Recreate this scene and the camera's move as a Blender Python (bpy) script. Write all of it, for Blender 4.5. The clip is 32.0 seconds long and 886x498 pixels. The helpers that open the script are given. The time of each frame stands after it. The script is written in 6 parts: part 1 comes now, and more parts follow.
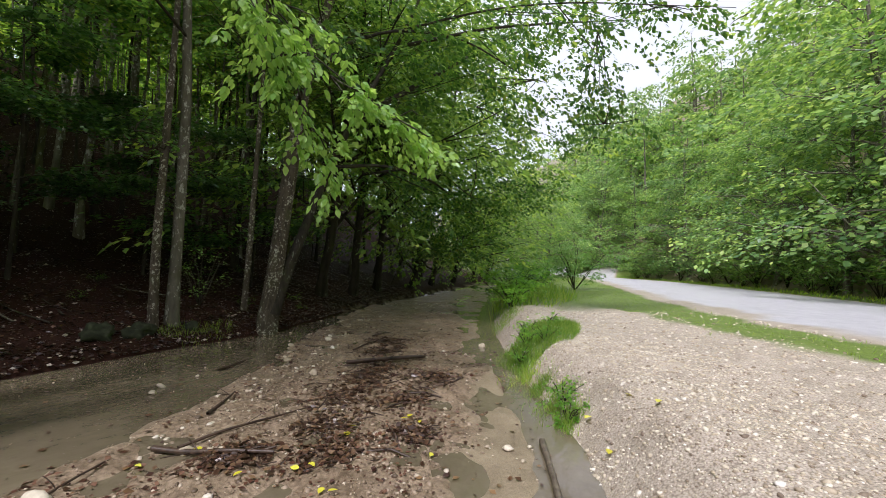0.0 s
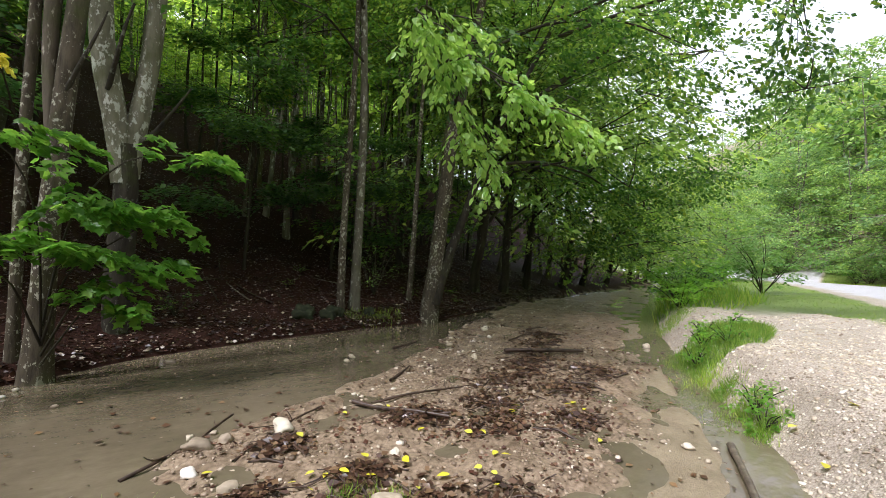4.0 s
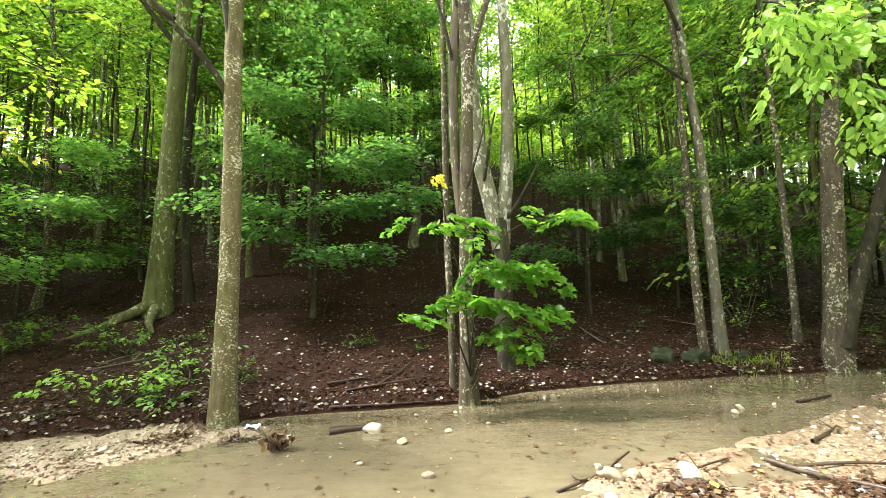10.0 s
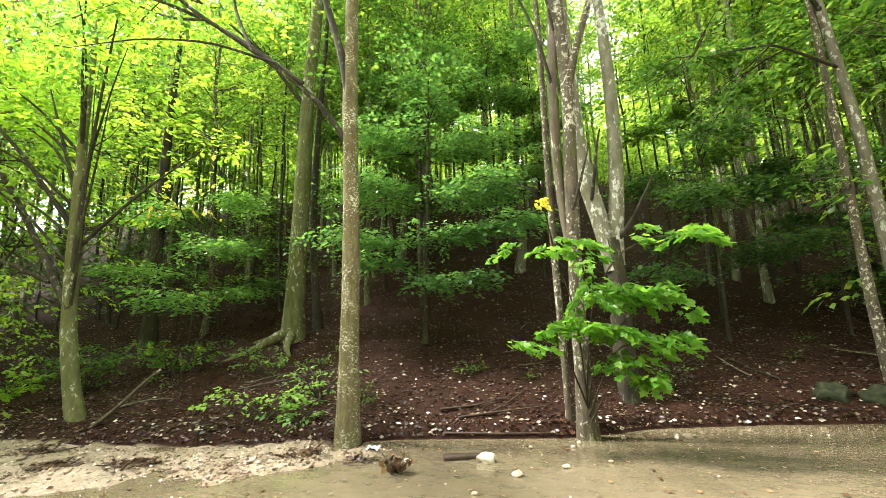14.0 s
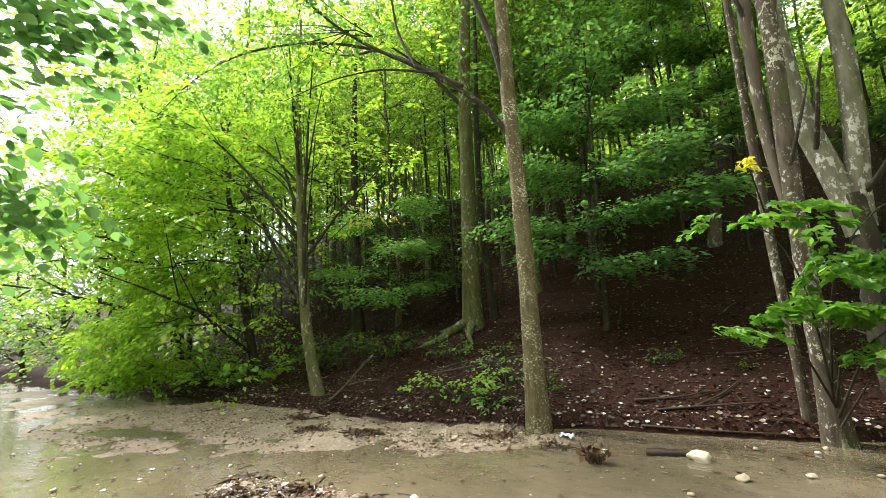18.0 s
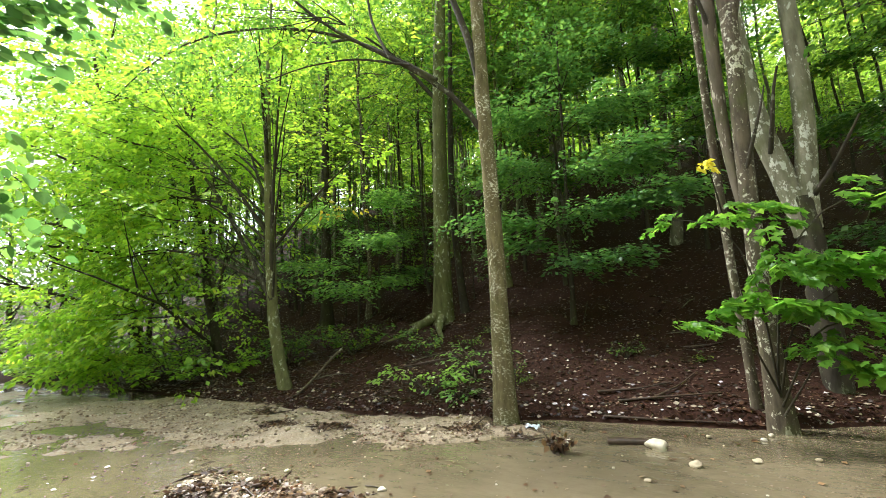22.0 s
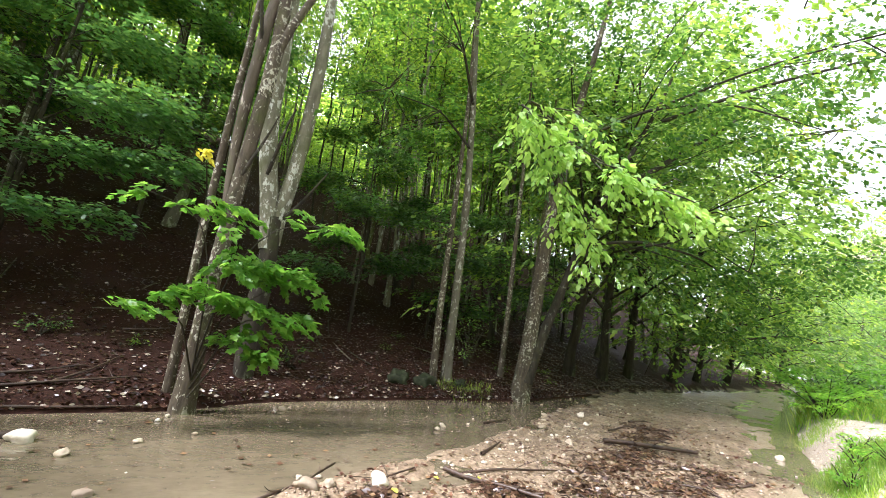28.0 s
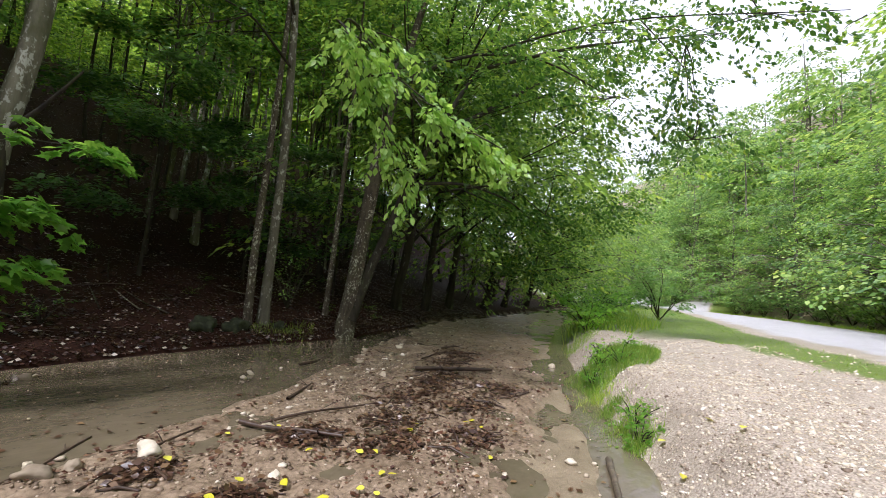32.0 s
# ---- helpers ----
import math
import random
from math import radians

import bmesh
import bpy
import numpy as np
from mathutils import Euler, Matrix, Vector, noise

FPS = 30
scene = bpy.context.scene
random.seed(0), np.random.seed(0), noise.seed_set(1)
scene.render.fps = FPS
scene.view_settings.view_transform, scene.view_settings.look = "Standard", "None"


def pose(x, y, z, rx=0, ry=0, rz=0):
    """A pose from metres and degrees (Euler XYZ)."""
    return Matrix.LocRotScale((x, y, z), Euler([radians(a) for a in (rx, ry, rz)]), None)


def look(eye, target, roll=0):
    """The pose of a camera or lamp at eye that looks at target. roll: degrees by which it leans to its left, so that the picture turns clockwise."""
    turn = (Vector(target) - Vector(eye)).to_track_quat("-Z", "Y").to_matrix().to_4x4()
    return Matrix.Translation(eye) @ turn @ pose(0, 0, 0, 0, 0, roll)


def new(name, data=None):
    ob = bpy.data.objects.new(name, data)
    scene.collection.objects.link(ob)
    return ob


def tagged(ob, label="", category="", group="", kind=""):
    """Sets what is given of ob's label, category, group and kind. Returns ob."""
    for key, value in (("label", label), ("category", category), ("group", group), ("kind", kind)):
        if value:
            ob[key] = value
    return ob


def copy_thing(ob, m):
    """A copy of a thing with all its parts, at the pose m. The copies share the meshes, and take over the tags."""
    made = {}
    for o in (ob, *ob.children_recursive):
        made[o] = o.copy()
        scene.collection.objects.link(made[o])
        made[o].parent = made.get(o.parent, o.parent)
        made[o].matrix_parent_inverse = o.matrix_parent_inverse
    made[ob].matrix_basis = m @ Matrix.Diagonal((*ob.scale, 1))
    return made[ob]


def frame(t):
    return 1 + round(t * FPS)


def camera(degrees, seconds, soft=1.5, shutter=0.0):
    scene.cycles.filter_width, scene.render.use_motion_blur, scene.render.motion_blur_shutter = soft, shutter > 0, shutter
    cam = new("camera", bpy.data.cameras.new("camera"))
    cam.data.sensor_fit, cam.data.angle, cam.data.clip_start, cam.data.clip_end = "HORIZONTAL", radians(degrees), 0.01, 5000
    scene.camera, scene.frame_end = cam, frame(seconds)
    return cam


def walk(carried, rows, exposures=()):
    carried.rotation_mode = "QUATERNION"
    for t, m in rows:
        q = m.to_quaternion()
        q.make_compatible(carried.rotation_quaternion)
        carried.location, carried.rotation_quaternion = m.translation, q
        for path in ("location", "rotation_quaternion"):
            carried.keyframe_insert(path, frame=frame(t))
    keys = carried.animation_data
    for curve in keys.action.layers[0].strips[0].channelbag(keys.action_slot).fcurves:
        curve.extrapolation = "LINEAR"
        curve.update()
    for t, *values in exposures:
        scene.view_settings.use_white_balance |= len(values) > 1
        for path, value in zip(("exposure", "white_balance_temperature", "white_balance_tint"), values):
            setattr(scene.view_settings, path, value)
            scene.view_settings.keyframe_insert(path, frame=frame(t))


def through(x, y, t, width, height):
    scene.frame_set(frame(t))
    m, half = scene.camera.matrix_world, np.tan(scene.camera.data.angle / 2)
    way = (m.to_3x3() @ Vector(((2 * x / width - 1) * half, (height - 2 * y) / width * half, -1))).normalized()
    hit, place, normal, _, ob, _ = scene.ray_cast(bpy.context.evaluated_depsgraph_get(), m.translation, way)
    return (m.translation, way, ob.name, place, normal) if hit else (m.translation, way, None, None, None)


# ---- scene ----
cam = camera(92.81, 32.0, soft=0.8)
# seconds, heading to the left of +y, tilt up, lean to the left, then the eye
TURNS = [
    (0.0, -61.26, 2.10, 2.27, 0.499, 0.117, 1.595),
    (0.5, -60.72, 2.09, 2.07, 0.496, 0.126, 1.579),
    (1.0, -59.10, 2.40, 0.96, 0.471, 0.142, 1.555),
    (1.5, -57.27, 2.50, 0.80, 0.445, 0.155, 1.519),
    (2.0, -55.62, 2.75, 0.84, 0.425, 0.168, 1.486),
    (2.5, -52.23, 2.46, 1.47, 0.394, 0.167, 1.456),
    (3.0, -47.02, 3.11, 1.71, 0.358, 0.150, 1.435),
    (3.5, -44.41, 2.58, 2.40, 0.340, 0.146, 1.431),
    (5.5, -31.59, -0.63, 0.51, 0.121, 0.199, 1.396),
    (6.0, -28.77, -0.43, 0.66, 0.109, 0.181, 1.407),
    (6.5, -25.40, -0.38, 0.99, 0.073, 0.174, 1.405),
    (7.0, -21.82, -0.38, 1.33, 0.039, 0.159, 1.396),
    (7.5, -18.43, -0.77, 0.07, 0.006, 0.146, 1.395),
    (8.0, -13.62, -0.89, -0.05, -0.051, 0.132, 1.393),
    (8.5, -9.46, -0.98, -0.10, -0.087, 0.109, 1.389),
    (9.0, -7.65, 1.06, -0.41, -0.149, 0.088, 1.384),
    (9.5, -4.22, 4.64, -2.36, -0.149, 0.086, 1.384),
    (10.0, 0.06, 7.39, -1.98, -0.159, 0.096, 1.386),
    (10.5, 2.61, 10.98, -0.55, -0.142, 0.072, 1.385),
    (11.0, 4.14, 12.65, 0.47, -0.148, 0.075, 1.386),
    (11.5, 4.54, 15.68, 0.87, -0.148, 0.077, 1.386),
    (12.0, 5.45, 15.24, 0.46, -0.148, 0.075, 1.386),
    (12.5, 7.84, 13.68, -0.10, -0.150, 0.080, 1.389),
    (13.0, 10.14, 12.35, -1.51, -0.150, 0.079, 1.388),
    (13.5, 12.26, 12.22, -1.52, -0.150, 0.080, 1.389),
    (14.0, 14.53, 11.37, -2.05, -0.144, 0.071, 1.388),
    (14.5, 17.88, 10.94, -2.15, -0.141, 0.068, 1.388),
    (16.5, 30.07, 10.66, -2.01, -0.244, -0.033, 1.415),
    (17.0, 33.12, 10.67, -2.72, -0.245, -0.033, 1.415),
    (17.5, 35.62, 10.92, -3.10, -0.246, -0.036, 1.417),
    (18.0, 36.85, 10.64, -3.22, -0.246, -0.037, 1.418),
    (18.5, 39.31, 10.93, -3.76, -0.247, -0.034, 1.419),
    (19.0, 42.60, 10.39, -3.50, -0.240, -0.042, 1.417),
    (19.5, 44.22, 10.16, -3.19, -0.235, -0.050, 1.415),
    (20.0, 44.90, 10.00, -3.05, -0.233, -0.058, 1.415),
    (20.5, 45.76, 9.80, -3.70, -0.237, -0.048, 1.415),
    (21.0, 44.18, 9.67, -3.84, -0.238, -0.046, 1.415),
    (21.5, 39.40, 9.61, -3.21, -0.234, -0.049, 1.412),
    (22.0, 33.01, 9.62, -2.99, -0.237, -0.041, 1.414),
    (22.5, 28.96, 9.76, -3.95, -0.243, -0.030, 1.416),
    (23.0, 23.70, 9.67, -4.16, -0.245, -0.025, 1.416),
    (23.5, 19.33, 10.36, -2.14, -0.238, -0.043, 1.413),
    (24.0, 14.35, 10.64, -0.63, -0.225, -0.062, 1.411),
    (24.5, 6.34, 10.91, 0.76, -0.210, -0.073, 1.409),
    (25.0, -1.49, 10.66, 2.47, -0.225, -0.038, 1.410),
    (25.5, -8.37, 10.34, 3.82, -0.236, -0.006, 1.418),
    (26.0, -13.94, 9.83, 5.46, -0.244, 0.017, 1.419),
    (26.5, -17.93, 10.99, 5.70, -0.036, 0.095, 1.367),
    (28.5, -31.90, 10.61, 6.15, 0.153, -0.022, 1.315),
    (29.0, -35.70, 10.53, 4.78, 0.248, 0.029, 1.288),
    (29.5, -39.79, 10.26, 5.63, 0.255, -0.025, 1.348),
    (30.0, -42.57, 10.21, 5.52, 0.252, -0.073, 1.399),
    (30.5, -45.89, 10.08, 6.39, 0.280, -0.051, 1.418),
    (31.0, -49.15, 10.05, 7.11, 0.302, -0.038, 1.432),
    (31.5, -50.42, 8.85, 6.50, 0.369, -0.036, 1.423),
    (32.0, -50.90, 4.61, 5.02, 0.457, -0.004, 1.417),
]


def gaze(heading, tilt, lean, x, y, z):
    h, p = radians(heading), radians(tilt)
    eye = Vector((x, y, z))
    return look(eye, eye + Vector((-math.sin(h) * math.cos(p), math.cos(h) * math.cos(p), math.sin(p))), lean)


EXPOSURES = [
    (0.0, -0.3, 5750, 20),
    (3.5, -0.05, 5750, 19),
    (6.0, 0.75, 5400, 20),
    (9.0, 1.4, 6200, 7),
    (11.0, 1.9, 6250, 9),
    (14.5, 1.8, 6400, 10),
    (17.0, 1.25, 6300, 10),
    (19.0, 0.8, 5900, 18),
    (21.0, 0.6, 5500, 28),
    (22.0, 1.1, 6000, 9),
    (23.0, 1.6, 6350, 10),
    (26.5, 1.65, 6400, 10),
    (29.0, 0.65, 5350, 25),
    (32.0, -0.05, 5700, 22),
]
walk(cam, [(t, gaze(*row)) for t, *row in TURNS], EXPOSURES)

# ---- light: bright overcast sky, soft sun from high over the valley ----
world = bpy.data.worlds.new("sky")
scene.world = world
world.use_nodes = True
wn = world.node_tree
wn.nodes.clear()
sky = wn.nodes.new("ShaderNodeTexSky")
sky.sky_type = "NISHITA"
sky.sun_disc = False
sky.sun_elevation = radians(55)
sky.sun_rotation = radians(267)
sky.dust_density = 6.0
sky.air_density = 1.0
sky.ozone_density = 1.0
hsv = wn.nodes.new("ShaderNodeHueSaturation")
hsv.inputs["Saturation"].default_value = 0.12
back = wn.nodes.new("ShaderNodeBackground")
back.inputs["Strength"].default_value = 0.12
wout = wn.nodes.new("ShaderNodeOutputWorld")
wn.links.new(sky.outputs[0], hsv.inputs["Color"])
cloud = wn.nodes.new("ShaderNodeMix")
cloud.data_type = "RGBA"
cloud.inputs[0].default_value = 0.5
cloud.inputs[7].default_value = (18.5, 18.5, 18.5, 1)
wn.links.new(hsv.outputs[0], cloud.inputs[6])
wn.links.new(cloud.outputs[2], back.inputs[0])
wn.links.new(back.outputs[0], wout.inputs[0])

sun = new("sun", bpy.data.lights.new("sun", "SUN"))
sun.data.energy = 4.8
sun.data.angle = radians(9)
sun.data.color = (1.0, 0.96, 0.88)
az, el = radians(183), radians(55)
sun.matrix_world = look((20 * math.cos(az), 20 * math.sin(az), 30), (20 * math.cos(az) - math.cos(az), 20 * math.sin(az) - math.sin(az), 30 - math.tan(el)))

# ---- materials ----
def material(name, rough=0.8, spec=0.3):
    m = bpy.data.materials.new(name)
    m.use_nodes = True
    b = m.node_tree.nodes["Principled BSDF"]
    b.inputs["Roughness"].default_value = rough
    b.inputs["Specular IOR Level"].default_value = spec
    return m, m.node_tree, b


def tex(nt, scale, detail=4, rough=0.6, kind="noise", coord="Object", stretch=None):
    co = nt.nodes.new("ShaderNodeTexCoord")
    n = nt.nodes.new("ShaderNodeTexNoise" if kind == "noise" else "ShaderNodeTexVoronoi")
    n.inputs["Scale"].default_value = scale
    if kind == "noise":
        n.inputs["Detail"].default_value = detail
        n.inputs["Roughness"].default_value = rough
    if stretch:
        mp = nt.nodes.new("ShaderNodeMapping")
        mp.inputs["Scale"].default_value = stretch
        nt.links.new(co.outputs[coord], mp.inputs[0])
        nt.links.new(mp.outputs[0], n.inputs["Vector"])
    else:
        nt.links.new(co.outputs[coord], n.inputs["Vector"])
    return n


def ramp(nt, source, stops):
    r = nt.nodes.new("ShaderNodeValToRGB")
    e = r.color_ramp.elements
    while len(e) < len(stops):
        e.new(0.5)
    for k, (p, c) in zip(e, stops):
        k.position = p
        k.color = (*c, 1)
    nt.links.new(source, r.inputs[0])
    return r.outputs[0]


def mix(nt, fac, a, b, mode="MIX"):
    n = nt.nodes.new("ShaderNodeMix")
    n.data_type = "RGBA"
    n.blend_type = mode
    for v, i in ((fac, 0), (a, 6), (b, 7)):
        if isinstance(v, (int, float)):
            n.inputs[i].default_value = v
        elif isinstance(v, tuple):
            n.inputs[i].default_value = (*v, 1)
        else:
            nt.links.new(v, n.inputs[i])
    return n.outputs[2]


def bump(nt, b, height, strength=0.4, distance=0.02):
    n = nt.nodes.new("ShaderNodeBump")
    n.inputs["Strength"].default_value = strength
    n.inputs["Distance"].default_value = distance
    nt.links.new(height, n.inputs["Height"])
    nt.links.new(n.outputs[0], b.inputs["Normal"])


def attribute(nt, name):
    n = nt.nodes.new("ShaderNodeAttribute")
    n.attribute_name = name
    return n.outputs["Fac"]


def leaf_material(name, stops, gloss=0.35, through=0.45, spec=0.4, vivid=3.0):
    m, nt, b = material(name, gloss, spec)
    geo = nt.nodes.new("ShaderNodeNewGeometry")
    c = ramp(nt, geo.outputs["Random Per Island"], stops)
    each = nt.nodes.new("ShaderNodeObjectInfo")
    c = mix(nt, 1.0, c, ramp(nt, each.outputs["Random"], [(0.0, (0.72, 0.76, 0.8)), (0.5, (1.0, 1.0, 1.0)), (1.0, (1.25, 1.16, 0.9))]), "MULTIPLY")
    nt.links.new(c, b.inputs["Base Color"])
    tr = nt.nodes.new("ShaderNodeBsdfTranslucent")
    warm = mix(nt, 0.8, c, (1.0, 0.92, 0.25), "MULTIPLY")
    hs = nt.nodes.new("ShaderNodeHueSaturation")
    hs.inputs["Value"].default_value = vivid
    hs.inputs["Saturation"].default_value = 0.95
    nt.links.new(warm, hs.inputs["Color"])
    nt.links.new(hs.outputs[0], tr.inputs["Color"])
    ms = nt.nodes.new("ShaderNodeMixShader")
    ms.inputs[0].default_value = through
    out = nt.nodes["Material Output"]
    nt.links.new(b.outputs[0], ms.inputs[1])
    nt.links.new(tr.outputs[0], ms.inputs[2])
    nt.links.new(ms.outputs[0], out.inputs["Surface"])
    return m


GREEN = [(0.0, (0.03, 0.085, 0.018)), (0.5, (0.065, 0.15, 0.026)), (0.85, (0.12, 0.22, 0.03)), (1.0, (0.22, 0.28, 0.03))]
MID = [(0.0, (0.05, 0.13, 0.042)), (0.6, (0.09, 0.2, 0.065)), (1.0, (0.15, 0.27, 0.075))]
LIME = [(0.0, (0.09, 0.19, 0.022)), (0.5, (0.16, 0.29, 0.03)), (0.9, (0.24, 0.36, 0.035)), (1.0, (0.3, 0.36, 0.04))]
DEEP = [(0.0, (0.022, 0.065, 0.018)), (0.5, (0.04, 0.10, 0.025)), (1.0, (0.075, 0.145, 0.03))]
FRESH = [(0.0, (0.08, 0.2, 0.02)), (0.6, (0.12, 0.26, 0.03)), (1.0, (0.18, 0.31, 0.04))]
HILL = [(0.0, (0.06, 0.13, 0.045)), (0.5, (0.13, 0.24, 0.08)), (0.9, (0.23, 0.34, 0.12)), (1.0, (0.32, 0.41, 0.15))]
leaf_green = leaf_material("leaf_green", GREEN)
# lightened leaf_green: light and haze on the downstream crowns are in the colour
leaf_bank_lit = leaf_material("leaf_bank_lit", [(0.0, (0.07, 0.145, 0.035)), (0.5, (0.14, 0.24, 0.05)), (0.9, (0.23, 0.34, 0.07)), (1.0, (0.31, 0.38, 0.07))], 0.35, 0.5)
leaf_wood = leaf_material("leaf_wood", [(0.0, (0.06, 0.125, 0.02)), (0.5, (0.12, 0.205, 0.028)), (0.9, (0.19, 0.28, 0.035)), (1.0, (0.27, 0.32, 0.04))], 0.35, 0.54, 0.4, 3.3)
leaf_mid = leaf_material("leaf_mid", MID, 0.35, 0.42)
leaf_lime = leaf_material("leaf_lime", LIME, 0.4, 0.52, 0.4, 2.8)
leaf_deep = leaf_material("leaf_deep", DEEP, 0.35, 0.32)
leaf_fresh = leaf_material("leaf_fresh", FRESH, 0.4, 0.55)
leaf_hill = leaf_material("leaf_hill", HILL, 0.42, 0.36)
# leaf_pale made lighter: the sky's gleam on the hanging bough, as base colour
leaf_skylit = leaf_material("leaf_skylit", [(0.0, (0.14, 0.27, 0.06)), (1.0, (0.28, 0.42, 0.13))], 0.28, 0.4, 0.5)
leaf_pale = leaf_material("leaf_pale", [(0.0, (0.10, 0.22, 0.05)), (1.0, (0.2, 0.34, 0.1))], 0.3, 0.4)
leaf_yellow = leaf_material("leaf_yellow", [(0.0, (0.62, 0.54, 0.02)), (1.0, (0.8, 0.74, 0.08))], 0.4, 0.08)
leaf_turning = leaf_material("leaf_turning", [(0.0, (0.2, 0.26, 0.03)), (0.6, (0.36, 0.34, 0.03)), (1.0, (0.5, 0.32, 0.04))], 0.4, 0.4)
leaf_litter = leaf_material("leaf_litter", [(0.0, (0.013, 0.006, 0.004)), (0.35, (0.033, 0.013, 0.0075)), (0.7, (0.064, 0.025, 0.013)), (0.84, (0.13, 0.065, 0.038)), (0.89, (0.34, 0.27, 0.2)), (1.0, (0.5, 0.43, 0.34))], 0.3, 0.05, 0.5)
leaf_brown = leaf_material("leaf_brown", [(0.0, (0.04, 0.02, 0.012)), (0.6, (0.09, 0.045, 0.025)), (1.0, (0.2, 0.12, 0.06))], 0.35, 0.05)
leaf_russet = leaf_material("leaf_russet", [(0.0, (0.045, 0.018, 0.012)), (0.6, (0.12, 0.05, 0.03)), (1.0, (0.24, 0.13, 0.08))], 0.3, 0.05)
grass_blade = leaf_material("grass_blade", [(0.0, (0.11, 0.22, 0.02)), (0.6, (0.21, 0.34, 0.035)), (1.0, (0.34, 0.38, 0.08))], 0.5, 0.3)


def bark_material(name, dark, light, lichen, amount, scale=1.0, fleck=0.6):
    m, nt, b = material(name, 0.85, 0.2)
    n1 = tex(nt, 9 * scale, 6, 0.65, stretch=(1, 1, 0.25))
    c = ramp(nt, n1.outputs[0], [(0.3, dark), (0.7, light)])
    n2 = tex(nt, 14 * scale, 5, 0.7, stretch=(1, 1, fleck))
    n3 = tex(nt, 1.3 * scale, 3)
    add = nt.nodes.new("ShaderNodeMath")
    nt.links.new(n2.outputs[0], add.inputs[0])
    sc = nt.nodes.new("ShaderNodeMath")
    sc.operation = "MULTIPLY_ADD"
    sc.inputs[1].default_value = 0.45
    sc.inputs[2].default_value = -0.225
    nt.links.new(n3.outputs[0], sc.inputs[0])
    nt.links.new(sc.outputs[0], add.inputs[1])
    f = ramp(nt, add.outputs[0], [(0.62 - amount * 0.2, (0, 0, 0)), (0.66 - amount * 0.2, (1, 1, 1))])
    c2 = mix(nt, f, c, lichen)
    n5 = tex(nt, 2.2, 4)
    mossf = ramp(nt, n5.outputs[0], [(0.52, (0, 0, 0)), (0.72, (0.6, 0.6, 0.6))])
    c3 = mix(nt, mossf, c2, (0.07, 0.085, 0.02))
    nt.links.new(c3, b.inputs["Base Color"])
    bump(nt, b, n1.outputs[0], 0.7, 0.03)
    return m


bark_grey = bark_material("bark_grey", (0.075, 0.065, 0.045), (0.19, 0.17, 0.125), (0.4, 0.39, 0.32), 0.22)
bark_lichen = bark_material("bark_lichen", (0.04, 0.031, 0.021), (0.125, 0.1, 0.068), (0.42, 0.4, 0.31), 0.27, 1.5, 0.8)
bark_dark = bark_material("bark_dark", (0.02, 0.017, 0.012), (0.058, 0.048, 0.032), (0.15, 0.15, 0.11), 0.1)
bark_pale = bark_material("bark_pale", (0.11, 0.1, 0.065), (0.25, 0.235, 0.165), (0.5, 0.5, 0.42), 0.3)
bark_olive = bark_material("bark_olive", (0.06, 0.06, 0.022), (0.15, 0.15, 0.06), (0.33, 0.34, 0.24), 0.18)
bark_peeled = bark_material("bark_peeled", (0.055, 0.044, 0.031), (0.15, 0.122, 0.088), (0.36, 0.32, 0.25), 0.16, 0.8, 0.25)
bark_flecked = bark_material("bark_flecked", (0.075, 0.06, 0.026), (0.19, 0.158, 0.08), (0.56, 0.53, 0.4), 0.22, 2.0, 1.6)

wet_wood, _nt, _b = material("wet_wood", 0.45, 0.4)
_n = tex(_nt, 18, 6, 0.6, stretch=(0.3, 1, 1))
_nt.links.new(ramp(_nt, _n.outputs[0], [(0.3, (0.02, 0.012, 0.008)), (0.7, (0.09, 0.055, 0.035))]), _b.inputs["Base Color"])
bump(_nt, _b, _n.outputs[0], 0.6, 0.01)

drift_grey, _nt, _b = material("drift_grey", 0.5, 0.4)
_n = tex(_nt, 14, 6, 0.6)
_nt.links.new(ramp(_nt, _n.outputs[0], [(0.3, (0.06, 0.045, 0.03)), (0.7, (0.2, 0.16, 0.11))]), _b.inputs["Base Color"])
bump(_nt, _b, _n.outputs[0], 0.5, 0.01)

stone_pale, _nt, _b = material("stone_pale", 0.6, 0.3)
_oi = _nt.nodes.new("ShaderNodeNewGeometry")
_n = tex(_nt, 25, 5)
_or = _nt.nodes.new("ShaderNodeObjectInfo")
_ad = _nt.nodes.new("ShaderNodeMath")
_nt.links.new(_oi.outputs["Random Per Island"], _ad.inputs[0])
_nt.links.new(_or.outputs["Random"], _ad.inputs[1])
_fr = _nt.nodes.new("ShaderNodeMath")
_fr.operation = "FRACT"
_nt.links.new(_ad.outputs[0], _fr.inputs[0])
_c = ramp(_nt, _fr.outputs[0], [(0.0, (0.2, 0.15, 0.11)), (0.2, (0.46, 0.385, 0.28)), (0.55, (0.62, 0.545, 0.42)), (0.85, (0.73, 0.67, 0.55)), (1.0, (0.82, 0.78, 0.71))])
_nt.links.new(mix(_nt, 0.5, _c, ramp(_nt, _n.outputs[0], [(0.3, (0.5, 0.42, 0.32)), (0.7, (1, 0.97, 0.9))]), "MULTIPLY"), _b.inputs["Base Color"])
bump(_nt, _b, _n.outputs[0], 0.3, 0.01)

